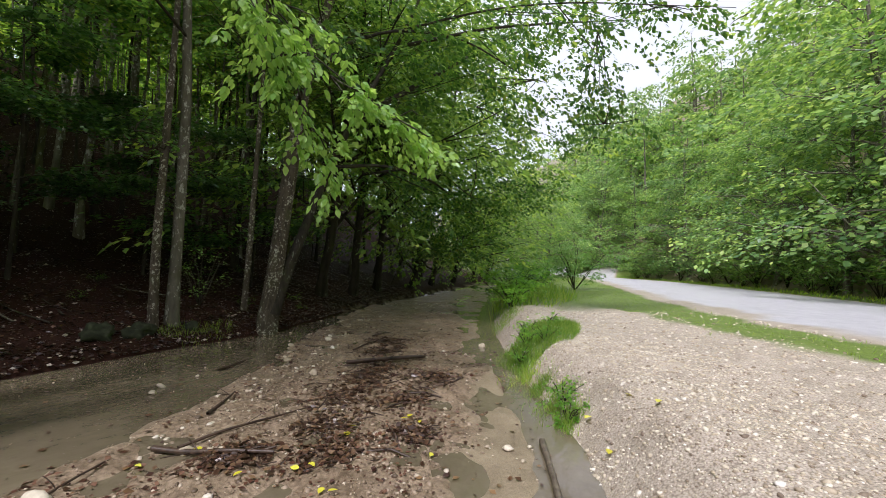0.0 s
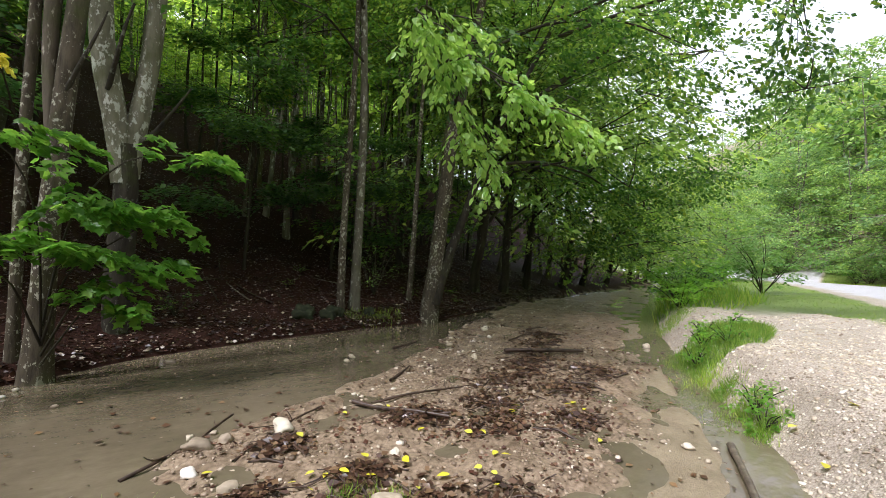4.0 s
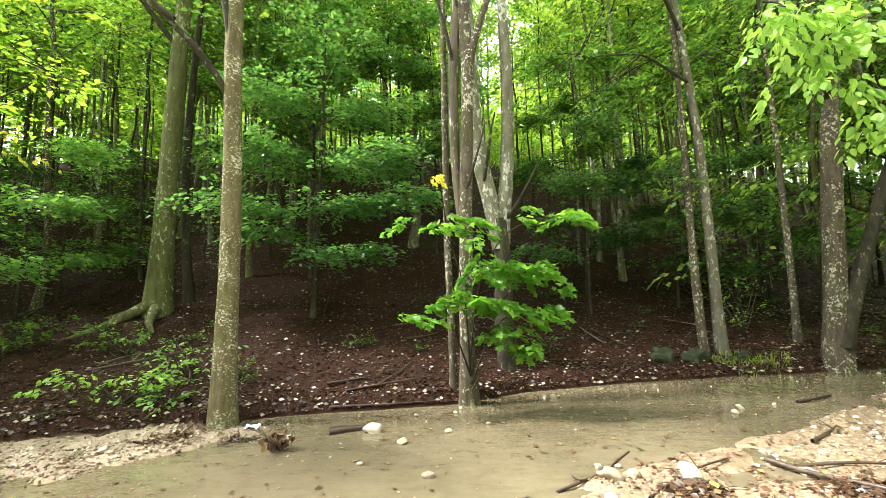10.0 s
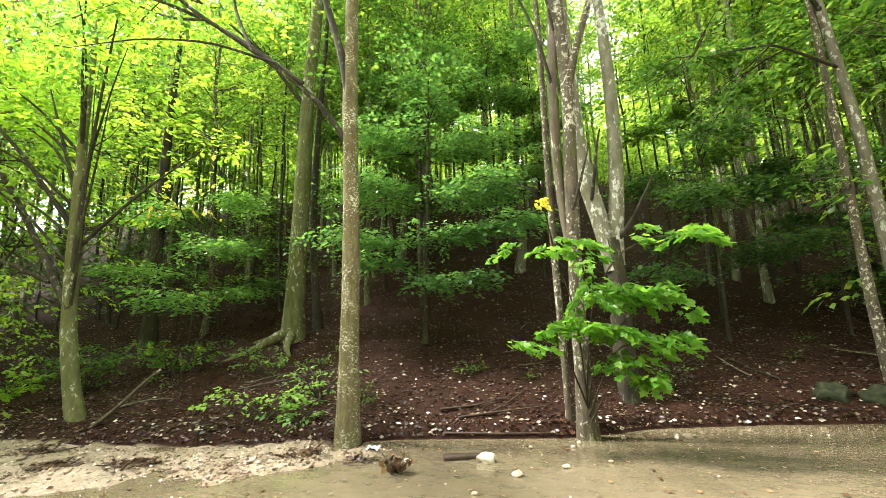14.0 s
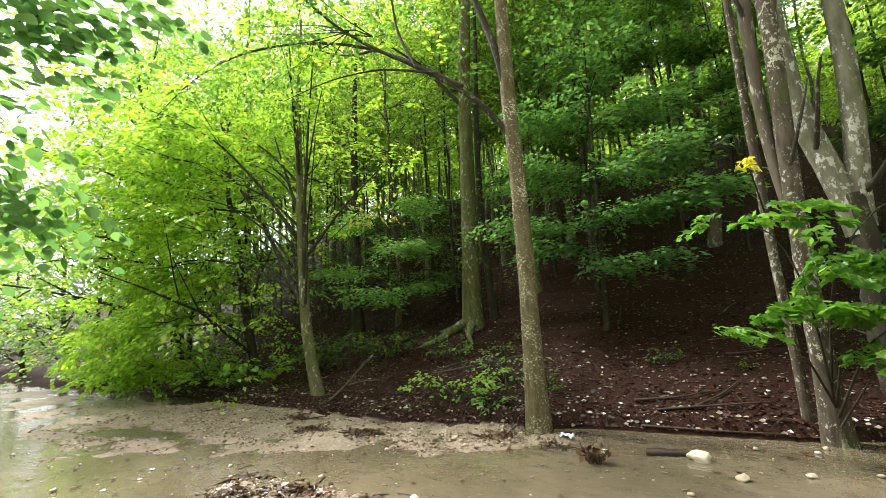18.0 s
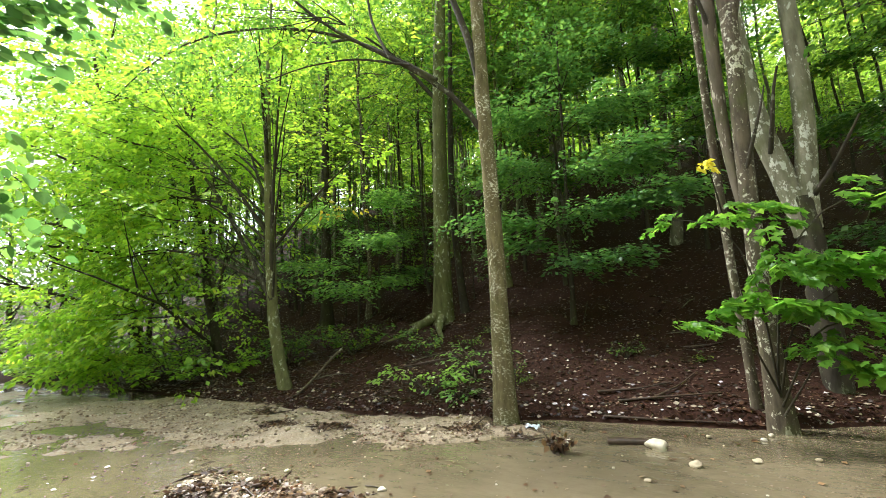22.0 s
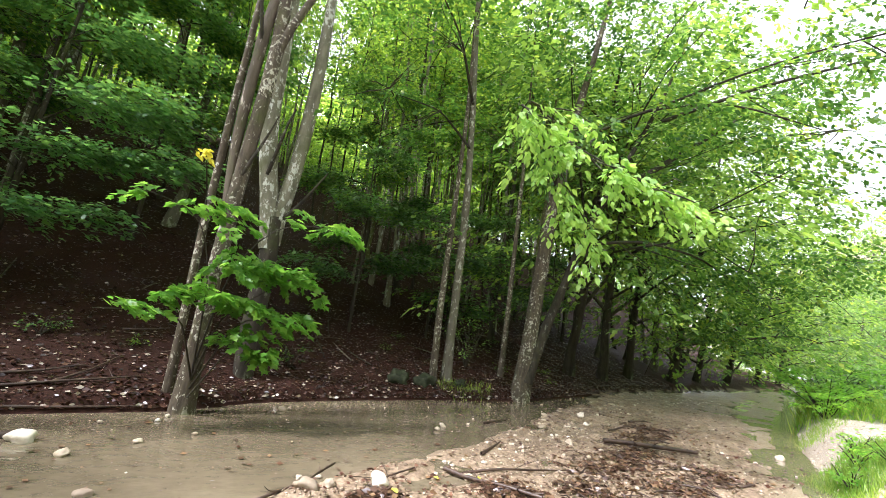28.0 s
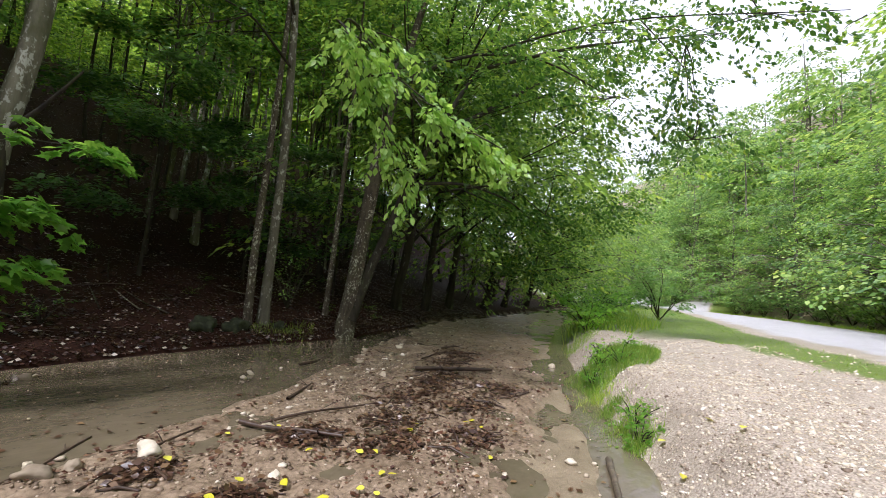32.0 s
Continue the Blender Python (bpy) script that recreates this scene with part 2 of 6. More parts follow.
stone_wet, _nt, _b = material("stone_wet", 0.4, 0.4)
_oi = _nt.nodes.new("ShaderNodeNewGeometry")
_n = tex(_nt, 25, 5)
_c = ramp(_nt, _oi.outputs["Random Per Island"], [(0.0, (0.11, 0.075, 0.05)), (0.45, (0.26, 0.195, 0.13)), (0.8, (0.42, 0.33, 0.24)), (0.92, (0.55, 0.47, 0.36)), (1.0, (0.7, 0.64, 0.54))])
_nt.links.new(mix(_nt, 0.5, _c, ramp(_nt, _n.outputs[0], [(0.3, (0.5, 0.42, 0.32)), (0.7, (1, 0.97, 0.9))]), "MULTIPLY"), _b.inputs["Base Color"])
bump(_nt, _b, _n.outputs[0], 0.3, 0.01)

stone_mossy, _nt, _b = material("stone_mossy", 0.8, 0.2)
_n = tex(_nt, 7, 6)
_nt.links.new(ramp(_nt, _n.outputs[0], [(0.35, (0.014, 0.016, 0.008)), (0.55, (0.035, 0.04, 0.018)), (0.75, (0.08, 0.08, 0.055))]), _b.inputs["Base Color"])
bump(_nt, _b, _n.outputs[0], 0.7, 0.03)

# wet creek water, opaque with silt
water_mat, _nt, _b = material("silty_water", 0.1, 0.6)
_n = tex(_nt, 0.8, 5, 0.6)
_n2 = tex(_nt, 9, 5, 0.65)
_c1 = ramp(_nt, _n.outputs[0], [(0.3, (0.115, 0.092, 0.056)), (0.7, (0.205, 0.165, 0.105))])
_nt.links.new(mix(_nt, 0.5, _c1, ramp(_nt, _n2.outputs[0], [(0.3, (0.6, 0.58, 0.52)), (0.75, (1, 1, 1))]), "MULTIPLY"), _b.inputs["Base Color"])
_n3 = tex(_nt, 4.5, 3, 0.5, stretch=(0.7, 1.3, 1))
bump(_nt, _b, _n3.outputs[0], 0.28, 0.04)

# the ground sheet: litter, silt, gravel, grass soil and worn asphalt, by painted-on zones
ground_mat, _nt, _b = material("forest_ground", 0.85, 0.12)
_g1 = tex(_nt, 3, 6, 0.65)
_g2 = tex(_nt, 40, 5, 0.7)
_v = tex(_nt, 26, kind="voronoi")
_v2 = tex(_nt, 60, kind="voronoi")
_soil = ramp(_nt, _g2.outputs[0], [(0.3, (0.008, 0.004, 0.0028)), (0.55, (0.032, 0.0125, 0.007)), (0.75, (0.07, 0.029, 0.016))])
_silt = mix(_nt, 0.6, ramp(_nt, _g1.outputs[0], [(0.3, (0.22, 0.172, 0.108)), (0.7, (0.4, 0.32, 0.21))]), ramp(_nt, _g2.outputs[0], [(0.3, (0.45, 0.42, 0.36)), (0.7, (1, 1, 1))]), "MULTIPLY")
_grav = mix(_nt, 0.75, ramp(_nt, _g1.outputs[0], [(0.3, (0.42, 0.36, 0.29)), (0.7, (0.6, 0.53, 0.45))]), ramp(_nt, _v2.outputs[0], [(0.0, (1.1, 1.08, 1.05)), (0.45, (0.85, 0.8, 0.72)), (0.8, (0.35, 0.3, 0.24))]), "MULTIPLY")
_soilg = ramp(_nt, _g2.outputs[0], [(0.3, (0.08, 0.11, 0.025)), (0.7, (0.2, 0.27, 0.05))])
_road = mix(_nt, 0.6, ramp(_nt, _g1.outputs[0], [(0.3, (0.5, 0.48, 0.49)), (0.7, (0.66, 0.63, 0.64))]), ramp(_nt, _v2.outputs[0], [(0.0, (1.15, 1.15, 1.15)), (0.6, (0.6, 0.6, 0.6))]), "MULTIPLY")
_c = mix(_nt, attribute(_nt, "silt"), _soil, _silt)
_bar = mix(_nt, 0.75, ramp(_nt, _g1.outputs[0], [(0.3, (0.2, 0.145, 0.095)), (0.7, (0.45, 0.35, 0.25))]), ramp(_nt, _v.outputs[0], [(0.0, (1.1, 1.08, 1.05)), (0.45, (0.75, 0.7, 0.62)), (0.8, (0.35, 0.3, 0.24))]), "MULTIPLY")
_c = mix(_nt, attribute(_nt, "bar"), _c, _bar)
_c = mix(_nt, attribute(_nt, "gravel"), _c, _grav)
_c = mix(_nt, attribute(_nt, "grass"), _c, _soilg)
_c = mix(_nt, attribute(_nt, "road"), _c, _road)
_nt.links.new(_c, _b.inputs["Base Color"])
_rm = _nt.nodes.new("ShaderNodeMapRange")
_rm.inputs[3].default_value = 0.8
_rm.inputs[4].default_value = 0.35
_nt.links.new(attribute(_nt, "silt"), _rm.inputs[0])
_nt.links.new(_rm.outputs[0], _b.inputs["Roughness"])
bump(_nt, _b, _g2.outputs[0], 0.6, 0.03)

# ---- shape of the land ----
def vnoise(x, y, scale, seed=0):
    """Smooth value noise, -1 to 1, for arrays."""
    x, y = np.asarray(x, float) / scale, np.asarray(y, float) / scale
    xi, yi = np.floor(x).astype(np.int64), np.floor(y).astype(np.int64)
    fx, fy = x - xi, y - yi
    fx, fy = fx * fx * (3 - 2 * fx), fy * fy * (3 - 2 * fy)

    def h(a, b):
        n = (a * 374761393 + b * 668265263 + seed * 974634777) & 0x7FFFFFFF
        n = ((n ^ (n >> 13)) * 1274126177) & 0x7FFFFFFF
        return ((n ^ (n >> 16)) & 0xFFFF) / 32767.5 - 1

    top = h(xi, yi) * (1 - fx) + h(xi + 1, yi) * fx
    low = h(xi, yi + 1) * (1 - fx) + h(xi + 1, yi + 1) * fx
    return top * (1 - fy) + low * fy


BANK_X = [-400, -60, -37, -24, -13, -8.8, -6.8, -5, -3, -2.4, 0, 1, 2.5, 4.7, 6.4, 9.6, 12.5, 21, 30, 43, 60, 75, 100, 400]
BANK_Y = [8, 3.2, 3.4, 4.1, 5.05, 5.0, 4.95, 5.15, 5.5, 5.8, 6.15, 6.75, 7.15, 7.45, 7.5, 8.6, 9.9, 12, 14, 17.2, 27, 38, 60, 330]
NEAR_X = [-400, -60, -37, -16.5, -8.7, -5.7, -3, 0, 2.4, 3.7, 4.4, 5.2, 7.05, 10, 13.5, 17, 27, 43, 60, 75, 100, 400]
NEAR_Y = [4, 0.4, 0.6, 1.45, 1.12, 0.9, 0.2, -0.3, 0.1, 0.62, 0.9, 1.3, 2.5, 3.95, 5.4, 6.6, 10.6, 14.8, 24.3, 35.2, 57, 327]
ROAD_X = [-400, -60, -10, 0, 5, 8.3, 9.6, 15.5, 33, 48, 60, 75, 100, 400]
ROAD_Y = [-30, -14, -8.5, -6.4, -4.2, -2.3, -1.4, 0.7, 4.9, 9.0, 16, 27, 49, 319]
ROAD_WIDE = 9.0


def smooth(a, b, v):
    u = np.clip((v - a) / (b - a), 0, 1)
    return u * u * (3 - 2 * u)


def bank_y(x):
    return np.interp(x, BANK_X, BANK_Y)


def near_y(x):
    return np.interp(x, NEAR_X, NEAR_Y)


def road_y(x):
    return np.interp(x, ROAD_X, ROAD_Y)


def bars(x, y):
    """How much a spot of the creek bed belongs to a gravel bar, 0 to 1."""
    wob = 0.25 * vnoise(x, y, 0.9, 3) + 0.1 * vnoise(x, y, 0.3, 4)
    far1 = np.interp(x, [0.3, 0.65, 1.7, 2.4, 4.3, 7, 9.9, 14, 30], [3.0, 3.4, 3.9, 4.2, 5.3, 6.9, 8.5, 10.0, 13.4])
    near1 = np.interp(x, [0.3, 2, 4, 5.6, 9.2, 16, 30], [1.6, 1.2, 1.7, 2.3, 4.15, 7.9, 12.9])
    b1 = smooth(-0.25, 0.25, far1 - y + wob) * smooth(-0.3, 0.3, y - near1 + wob) * smooth(0.1, 0.9, x)
    far2 = bank_y(x) - np.interp(x, [-30, -13, -9, -7, 0], [1.4, 0.8, 0.5, 0.05, 0.15])
    near2 = np.interp(x, [-30, -14, -8.2, -5.6, -2.8, -1.5], [2.7, 3.15, 2.9, 3.15, 4.35, 5.55])
    b2 = smooth(-0.2, 0.2, far2 - y + wob) * smooth(-0.3, 0.3, y - near2 + wob) * smooth(1.6, 2.4, -x)
    b3 = smooth(0.8, 0.35, np.hypot((x + 3.3) / 2.2, (y - 2.3) / 0.65) + wob)
    b4 = smooth(1.0, 0.5, np.hypot((x - 0.6) / 1.6, (y - 1.2) / 1.3) + wob)
    b5 = 0.95 * smooth(5.0, 7.0, -x) * smooth(-0.35, 0.15, vnoise(x, y, 1.7, 16) + 0.5 * vnoise(x, y, 0.5, 17)) * smooth(0.1, 0.7, y - near_y(x))
    return np.clip(np.maximum.reduce([b1, b2, b3, b4, b5]), 0, 1)


def land(x, y):
    """Height of the land over the creek's water."""
    x, y = np.asarray(x, float), np.asarray(y, float)
    d = y - bank_y(x)
    rough = 0.05 * vnoise(x, y, 0.6, 5) + 0.03 * vnoise(x, y, 0.22, 6)
    rise = 0.13 * smooth(0, 0.18, d) + 0.26 * np.clip(d, 0, 3) + 0.36 * np.clip(d - 3, 0, 60) + 0.2 * np.clip(d - 5, 0, 14) + 0.25 * np.clip(d - 63, 0, 60)
    rise = rise + (0.5 * vnoise(x, y, 5, 7) + 0.9 * vnoise(x, y, 14, 8)) * smooth(0.5, 9, d) + rough * smooth(0, 0.5, d)
    bed = -0.06 + 0.02 * vnoise(x, y, 0.5, 9) + bars(x, y) * (0.085 + 0.03 * vnoise(x, y, 0.35, 10) + 0.03 * vnoise(x, y, 0.12, 11))
    lane = smooth(0.1, 0.5, y - near_y(x)) * smooth(0.1, 0.6, np.interp(x, [0.3, 2, 4, 5.6, 9.2, 16, 30], [1.6, 1.2, 1.7, 2.3, 4.15, 7.9, 12.9]) + 0.3 - y) * smooth(1.0, 2.2, x)
    bed = bed + lane * (1 - bars(x, y)) * (0.068 + 0.022 * vnoise(x, y, 0.28, 18))
    e = near_y(x) - y
    r = y - road_y(x)
    berm = 0.36 * smooth(0, 0.8, e) + 0.4 * np.clip(e, 0, 99) / (np.clip(e, 0, 99) + np.clip(r, 0, 99) + 0.05) + 0.10 * smooth(0.2, 1.0, e) * smooth(2.2, 1.0, e)
    berm = berm * np.interp(x, [-8, -3], [0.25, 1.0])
    berm = berm + (0.05 * vnoise(x, y, 0.8, 12) + 0.02 * vnoise(x, y, 0.25, 15)) * smooth(0, 0.5, e) * smooth(0, 0.4, r) + 0.012 * vnoise(x, y, 0.09, 13) * smooth(0, 0.2, e) * smooth(0, 0.2, r)
    beyond = -r - ROAD_WIDE
    near = berm + 0.06 * smooth(0, 3, -r) * smooth(ROAD_WIDE, 4, -r)
    near = near + 0.82 * np.clip(beyond - 3.0, 0, 55) + 0.08 * vnoise(x, y, 0.7, 14) * smooth(0, 1, beyond)
    near = np.where(e > 0, near, 0)
    return np.where(d > 0, rise, np.where(e > 0, near + bed * (1 - smooth(0, 0.4, e)), bed))


def part(name, data, mat, parent=None, label="", smooth_shade=True):
    if isinstance(data, bmesh.types.BMesh):
        me = bpy.data.meshes.new(name)
        data.to_mesh(me)
        data.free()
    else:
        me = data
    if mat is not None and not me.materials:
        me.materials.append(mat)
    if smooth_shade:
        me.shade_smooth()
    ob = new(name, me)
    if parent is not None:
        ob.parent = parent
    if label:
        tagged(ob, label)
    return ob


def quick_mesh(name, verts, faces):
    """A mesh from arrays: verts (n, 3), faces (m, 3 or 4)."""
    me = bpy.data.meshes.new(name)
    verts, faces = np.asarray(verts, np.float32), np.asarray(faces, np.int32)
    n, k = faces.shape
    me.vertices.add(len(verts))
    me.vertices.foreach_set("co", verts.ravel())
    me.loops.add(n * k)
    me.loops.foreach_set("vertex_index", faces.ravel())
    me.polygons.add(n)
    me.polygons.foreach_set("loop_start", np.arange(0, n * k, k, dtype=np.int32))
    me.update(calc_edges=True)
    return me


def steps(*spans):
    out = []
    for a, b, s in spans:
        out.append(np.arange(a, b, s))
    return np.unique(np.concatenate(out).round(4))


def sheet(xs, ys):
    gx, gy = np.meshgrid(xs, ys)
    nx, ny = len(xs), len(ys)
    i = np.arange(nx * ny).reshape(ny, nx)
    faces = np.stack([i[:-1, :-1], i[:-1, 1:], i[1:, 1:], i[1:, :-1]], -1).reshape(-1, 4)
    return gx.ravel(), gy.ravel(), faces


gx, gy, gf = sheet(steps((-420, -60, 12), (-60, -24, 2), (-24, -10, 0.4), (-10, 12, 0.09), (12, 26, 0.3), (26, 60, 1.5), (60, 421, 12)),
                   steps((-420, -60, 12), (-60, -14, 2), (-14, -2, 0.3), (-2, 9, 0.08), (9, 16, 0.25), (16, 40, 0.8), (40, 90, 4), (90, 421, 15)))
gz = land(gx, gy)
me = quick_mesh("ground", np.stack([gx, gy, gz], 1), gf)
d_, e_, r_ = gy - bank_y(gx), near_y(gx) - gy, gy - road_y(gx)
wob_ = 0.35 * vnoise(gx, gy, 1.1, 20) + 0.2 * vnoise(gx, gy, 0.35, 21)
z_silt = (d_ <= -0.05) * 1.0
z_gravel = np.maximum((0.15 + 0.85 * smooth(-6.5, -3.5, gx)) * smooth(0.02, 0.35, e_ + wob_ * 0.4) * smooth(ROAD_WIDE + 1.0, ROAD_WIDE + 0.3, -r_ + wob_), smooth(0.35, 0.9, bars(gx, gy) + 0.5 * wob_) * smooth(-1.5, -3, gx) * (d_ < 0) * 0.4)
z_bar = smooth(0.3, 0.9, bars(gx, gy) + 0.5 * wob_) * (d_ < 0) * 0.9
z_road = smooth(0.5, 1.1, -r_ + wob_ * 1.3) * smooth(-0.2, 0.2, r_ + ROAD_WIDE + wob_ * 0.3) * (e_ > 0)
strip_w = np.interp(gx, [6, 7, 9.5, 11.4, 13.9, 20], [0.8, 1.0, 1.3, 1.6, 2.6, 4])
strip = smooth(-0.1, 0.2, r_ + 0.5 * wob_) * smooth(0.2, -0.2, r_ - strip_w + 0.6 * wob_) * smooth(5, 7, gx)
verge = smooth(0, 0.3, -r_ - ROAD_WIDE + wob_) * smooth(3.6, 2.4, -r_ - ROAD_WIDE + wob_)
tuft = smooth(1.1, 0.8, np.hypot((gx - 7.9) / 1.4, (gy - 2.1) / 0.6) + wob_ * 0.5)
leftg = smooth(0.1, 0.5, e_ - 0.15 + 1.3 * wob_) * smooth(-4.5, -6.5, gx) * smooth(-0.8, -0.1, vnoise(gx, gy, 0.9, 23) + 0.5 * vnoise(gx, gy, 0.3, 24))
farg = smooth(0.1, 0.5, e_ + wob_) * smooth(11.5, 14, gx) * (r_ > 0.3)
z_grass = np.clip(np.maximum.reduce([strip, verge, tuft, leftg, farg]), 0, 1) * (e_ > -0.1)
for name, val in (("silt", z_silt), ("gravel", z_gravel), ("bar", z_bar), ("road", z_road), ("grass", z_grass)):
    a = me.attributes.new(name, "FLOAT", "POINT")
    a.data.foreach_set("value", np.asarray(val, np.float32))
ground = tagged(part("ground", me, ground_mat), "forest floor with creek bed, gravel berm, grass and worn road", "ground", kind="structure")

wx, wy, wf = sheet(steps((-120, -24, 4), (-24, 30, 0.5), (30, 121, 4)), np.linspace(0, 1, 22))
wy = near_y(wx) - 0.5 + wy * (bank_y(wx) - near_y(wx) + 0.62)
me = quick_mesh("creek_water", np.stack([wx, wy, 0.004 * vnoise(wx, wy, 0.7, 30)], 1), wf)
tagged(part("creek_water", me, water_mat), "shallow silty brown creek water running over gravel", "water", kind="structure")

# ---- builders: tubes, leaves, stones ----
rng = np.random.default_rng(11)


def unit(v):
    v = np.asarray(v, float)
    return v / np.maximum(np.linalg.norm(v, axis=-1, keepdims=True), 1e-9)


def tube_arrays(points, radii, sides=8, wobble=0.0, seed=0):
    """Verts and faces of a tapered, slightly uneven tube along points."""
    p = np.asarray(points, float)
    r = np.asarray(radii, float)
    d = unit(np.gradient(p, axis=0))
    ref = np.where(np.abs(d[:, 2:3]) > 0.9, [[1.0, 0, 0]], [[0, 0, 1.0]])
    ref = np.where(np.abs(d[:, 2:3]).max() > 0.9, [[1.0, 0.1, 0]], ref)
    u = unit(np.cross(d, ref))
    w = np.cross(d, u)
    a = np.linspace(0, 2 * np.pi, sides, endpoint=False)
    loc = np.random.default_rng(seed)
    ph = loc.uniform(0, 6.28, 3)
    along = np.arange(len(p))[:, None]
    rr = r[:, None] * (1 + wobble * (np.sin(2 * a[None] + ph[0] + 0.35 * along) * 0.6 + np.sin(3 * a[None] + ph[1] - 0.6 * along) * 0.4) + wobble * loc.normal(0, 0.5, (len(p), sides)))
    v = p[:, None] + rr[..., None] * (np.cos(a)[None, :, None] * u[:, None] + np.sin(a)[None, :, None] * w[:, None])
    n = len(p)
    i = np.arange(n * sides).reshape(n, sides)
    j = np.roll(i, -1, axis=1)
    f = np.stack([i[:-1], j[:-1], j[1:], i[1:]], -1).reshape(-1, 4)
    return v.reshape(-1, 3), f


def join_arrays(items):
    vs, fs, n = [], [], 0
    for v, f in items:
        vs.append(v)
        fs.append(f + n)
        n += len(v)
    return np.concatenate(vs), np.concatenate(fs)


def bend(start, end, n, sag=0.0, jitter=0.0, seed=0):
    """A line of n points from start to end with a bow upwards (sag) and some unevenness."""
    loc = np.random.default_rng(seed)
    t = np.linspace(0, 1, n)[:, None]
    p = np.asarray(start, float) * (1 - t) + np.asarray(end, float) * t
    p[:, 2] += (sag * 4 * t * (1 - t))[:, 0]
    j = loc.normal(0, 1, (n, 3)) * jitter
    j[0] = 0
    k = j.copy()
    k[1:-1] = (j[:-2] + 2 * j[1:-1] + j[2:]) / 4
    return p + k


LEAF = np.array([[0, 0, 0], [0.2, 0.13, 0.03], [0.31, 0.4, 0.05], [0.2, 0.72, 0.02], [0, 1.0, -0.05], [-0.2, 0.72, 0.02], [-0.31, 0.4, 0.05], [-0.2, 0.13, 0.03], [0, 0.45, -0.03]])
LEAF_F = np.array([[i, (i + 1) % 8, 8] for i in range(8)])
BROAD = LEAF * [1.45, 1, 1]
KITE = np.array([[0, 0, 0], [0.32, 0.45, 0.04], [0, 1.0, -0.03], [-0.32, 0.45, 0.04]])
KITE_F = np.array([[0, 1, 2], [0, 2, 3]])
LOBED = np.array([[0, 0, 0], [0.34, 0.08, 0.02], [0.30, 0.34, 0.03], [0.52, 0.52, 0.0], [0.22, 0.62, 0.03], [0, 1.0, -0.06], [-0.22, 0.62, 0.03], [-0.52, 0.52, 0.0], [-0.30, 0.34, 0.03], [-0.34, 0.08, 0.02], [0, 0.4, -0.05]])
LOBED_F = np.array([[i, (i + 1) % 10, 10] for i in range(10)])


def leaf_arrays(pos, way, up, size, shape="kite"):
    """Leaves at pos, growing along way, facing up; arrays of n."""
    base, f = {"kite": (KITE, KITE_F), "leaf": (LEAF, LEAF_F), "broad": (BROAD, LEAF_F), "lobed": (LOBED, LOBED_F)}[shape]
    way = unit(way)
    side = unit(np.cross(way, up))
    nor = np.cross(side, way)
    size = np.broadcast_to(np.asarray(size, float), (len(pos),))[:, None, None]
    v = pos[:, None] + size * (base[None, :, 0:1] * side[:, None] + base[None, :, 1:2] * way[:, None] + base[None, :, 2:3] * nor[:, None])
    k = len(base)
    ff = f[None] + (np.arange(len(pos)) * k)[:, None, None]
    return v.reshape(-1, 3), ff.reshape(-1, 3)


def spray_arrays(r, centres, ways, length, count, size, droop=0.25, shape="kite", tilt=0.35, hang=0.75):
    """Flat, drooping sprays of leaves: at each centre a fan of count leaves along its way."""
    n = len(centres)
    ways = unit(ways)
    side = unit(np.cross(ways, [0, 0, 1.0]) + 1e-6)
    length = np.broadcast_to(np.asarray(length, float), (n,))
    t = r.uniform(0.05, 1, (n, count)) ** 0.8
    w = r.uniform(-1, 1, (n, count)) * 0.42 * (1 - 0.55 * t) * length[:, None]
    a = t * length[:, None]
    z = -droop * (a ** 2) / length[:, None] + r.normal(0, 0.05, (n, count)) * length[:, None] - 0.3 * np.abs(w)
    pos = centres[:, None] + a[..., None] * ways[:, None] + w[..., None] * side[:, None]
    pos[..., 2] += z
    way = ways[:, None] + side[:, None] * np.sign(w)[..., None] * 0.8 + r.normal(0, 0.3, (n, count, 3))
    way[..., 2] -= hang
    up = np.array([0, 0, 1.0]) + r.normal(0, tilt, (n, count, 3))
    s = size * r.uniform(0.65, 1.25, (n, count))
    return leaf_arrays(pos.reshape(-1, 3), way.reshape(-1, 3), up.reshape(-1, 3), s.ravel(), shape)


def mesh_of(name, items):
    v, f = join_arrays(items)
    return quick_mesh(name, v, f)


def stone_arrays(r, n_var=1):
    """A low, uneven pebble of 20 faces, about 1 m across, and its faces."""
    g = (1 + 5 ** 0.5) / 2
    v = np.array([[-1, g, 0], [1, g, 0], [-1, -g, 0], [1, -g, 0], [0, -1, g], [0, 1, g], [0, -1, -g], [0, 1, -g], [g, 0, -1], [g, 0, 1], [-g, 0, -1], [-g, 0, 1]]) / 3.8
    f = np.array([[0, 11, 5], [0, 5, 1], [0, 1, 7], [0, 7, 10], [0, 10, 11], [1, 5, 9], [5, 11, 4], [11, 10, 2], [10, 7, 6], [7, 1, 8], [3, 9, 4], [3, 4, 2], [3, 2, 6], [3, 6, 8], [3, 8, 9], [4, 9, 5], [2, 4, 11], [6, 2, 10], [8, 6, 7], [9, 8, 1]])
    return v * (1 + r.uniform(-0.34, 0.3, (12, 1))) * [1, 0.8, 0.6], f


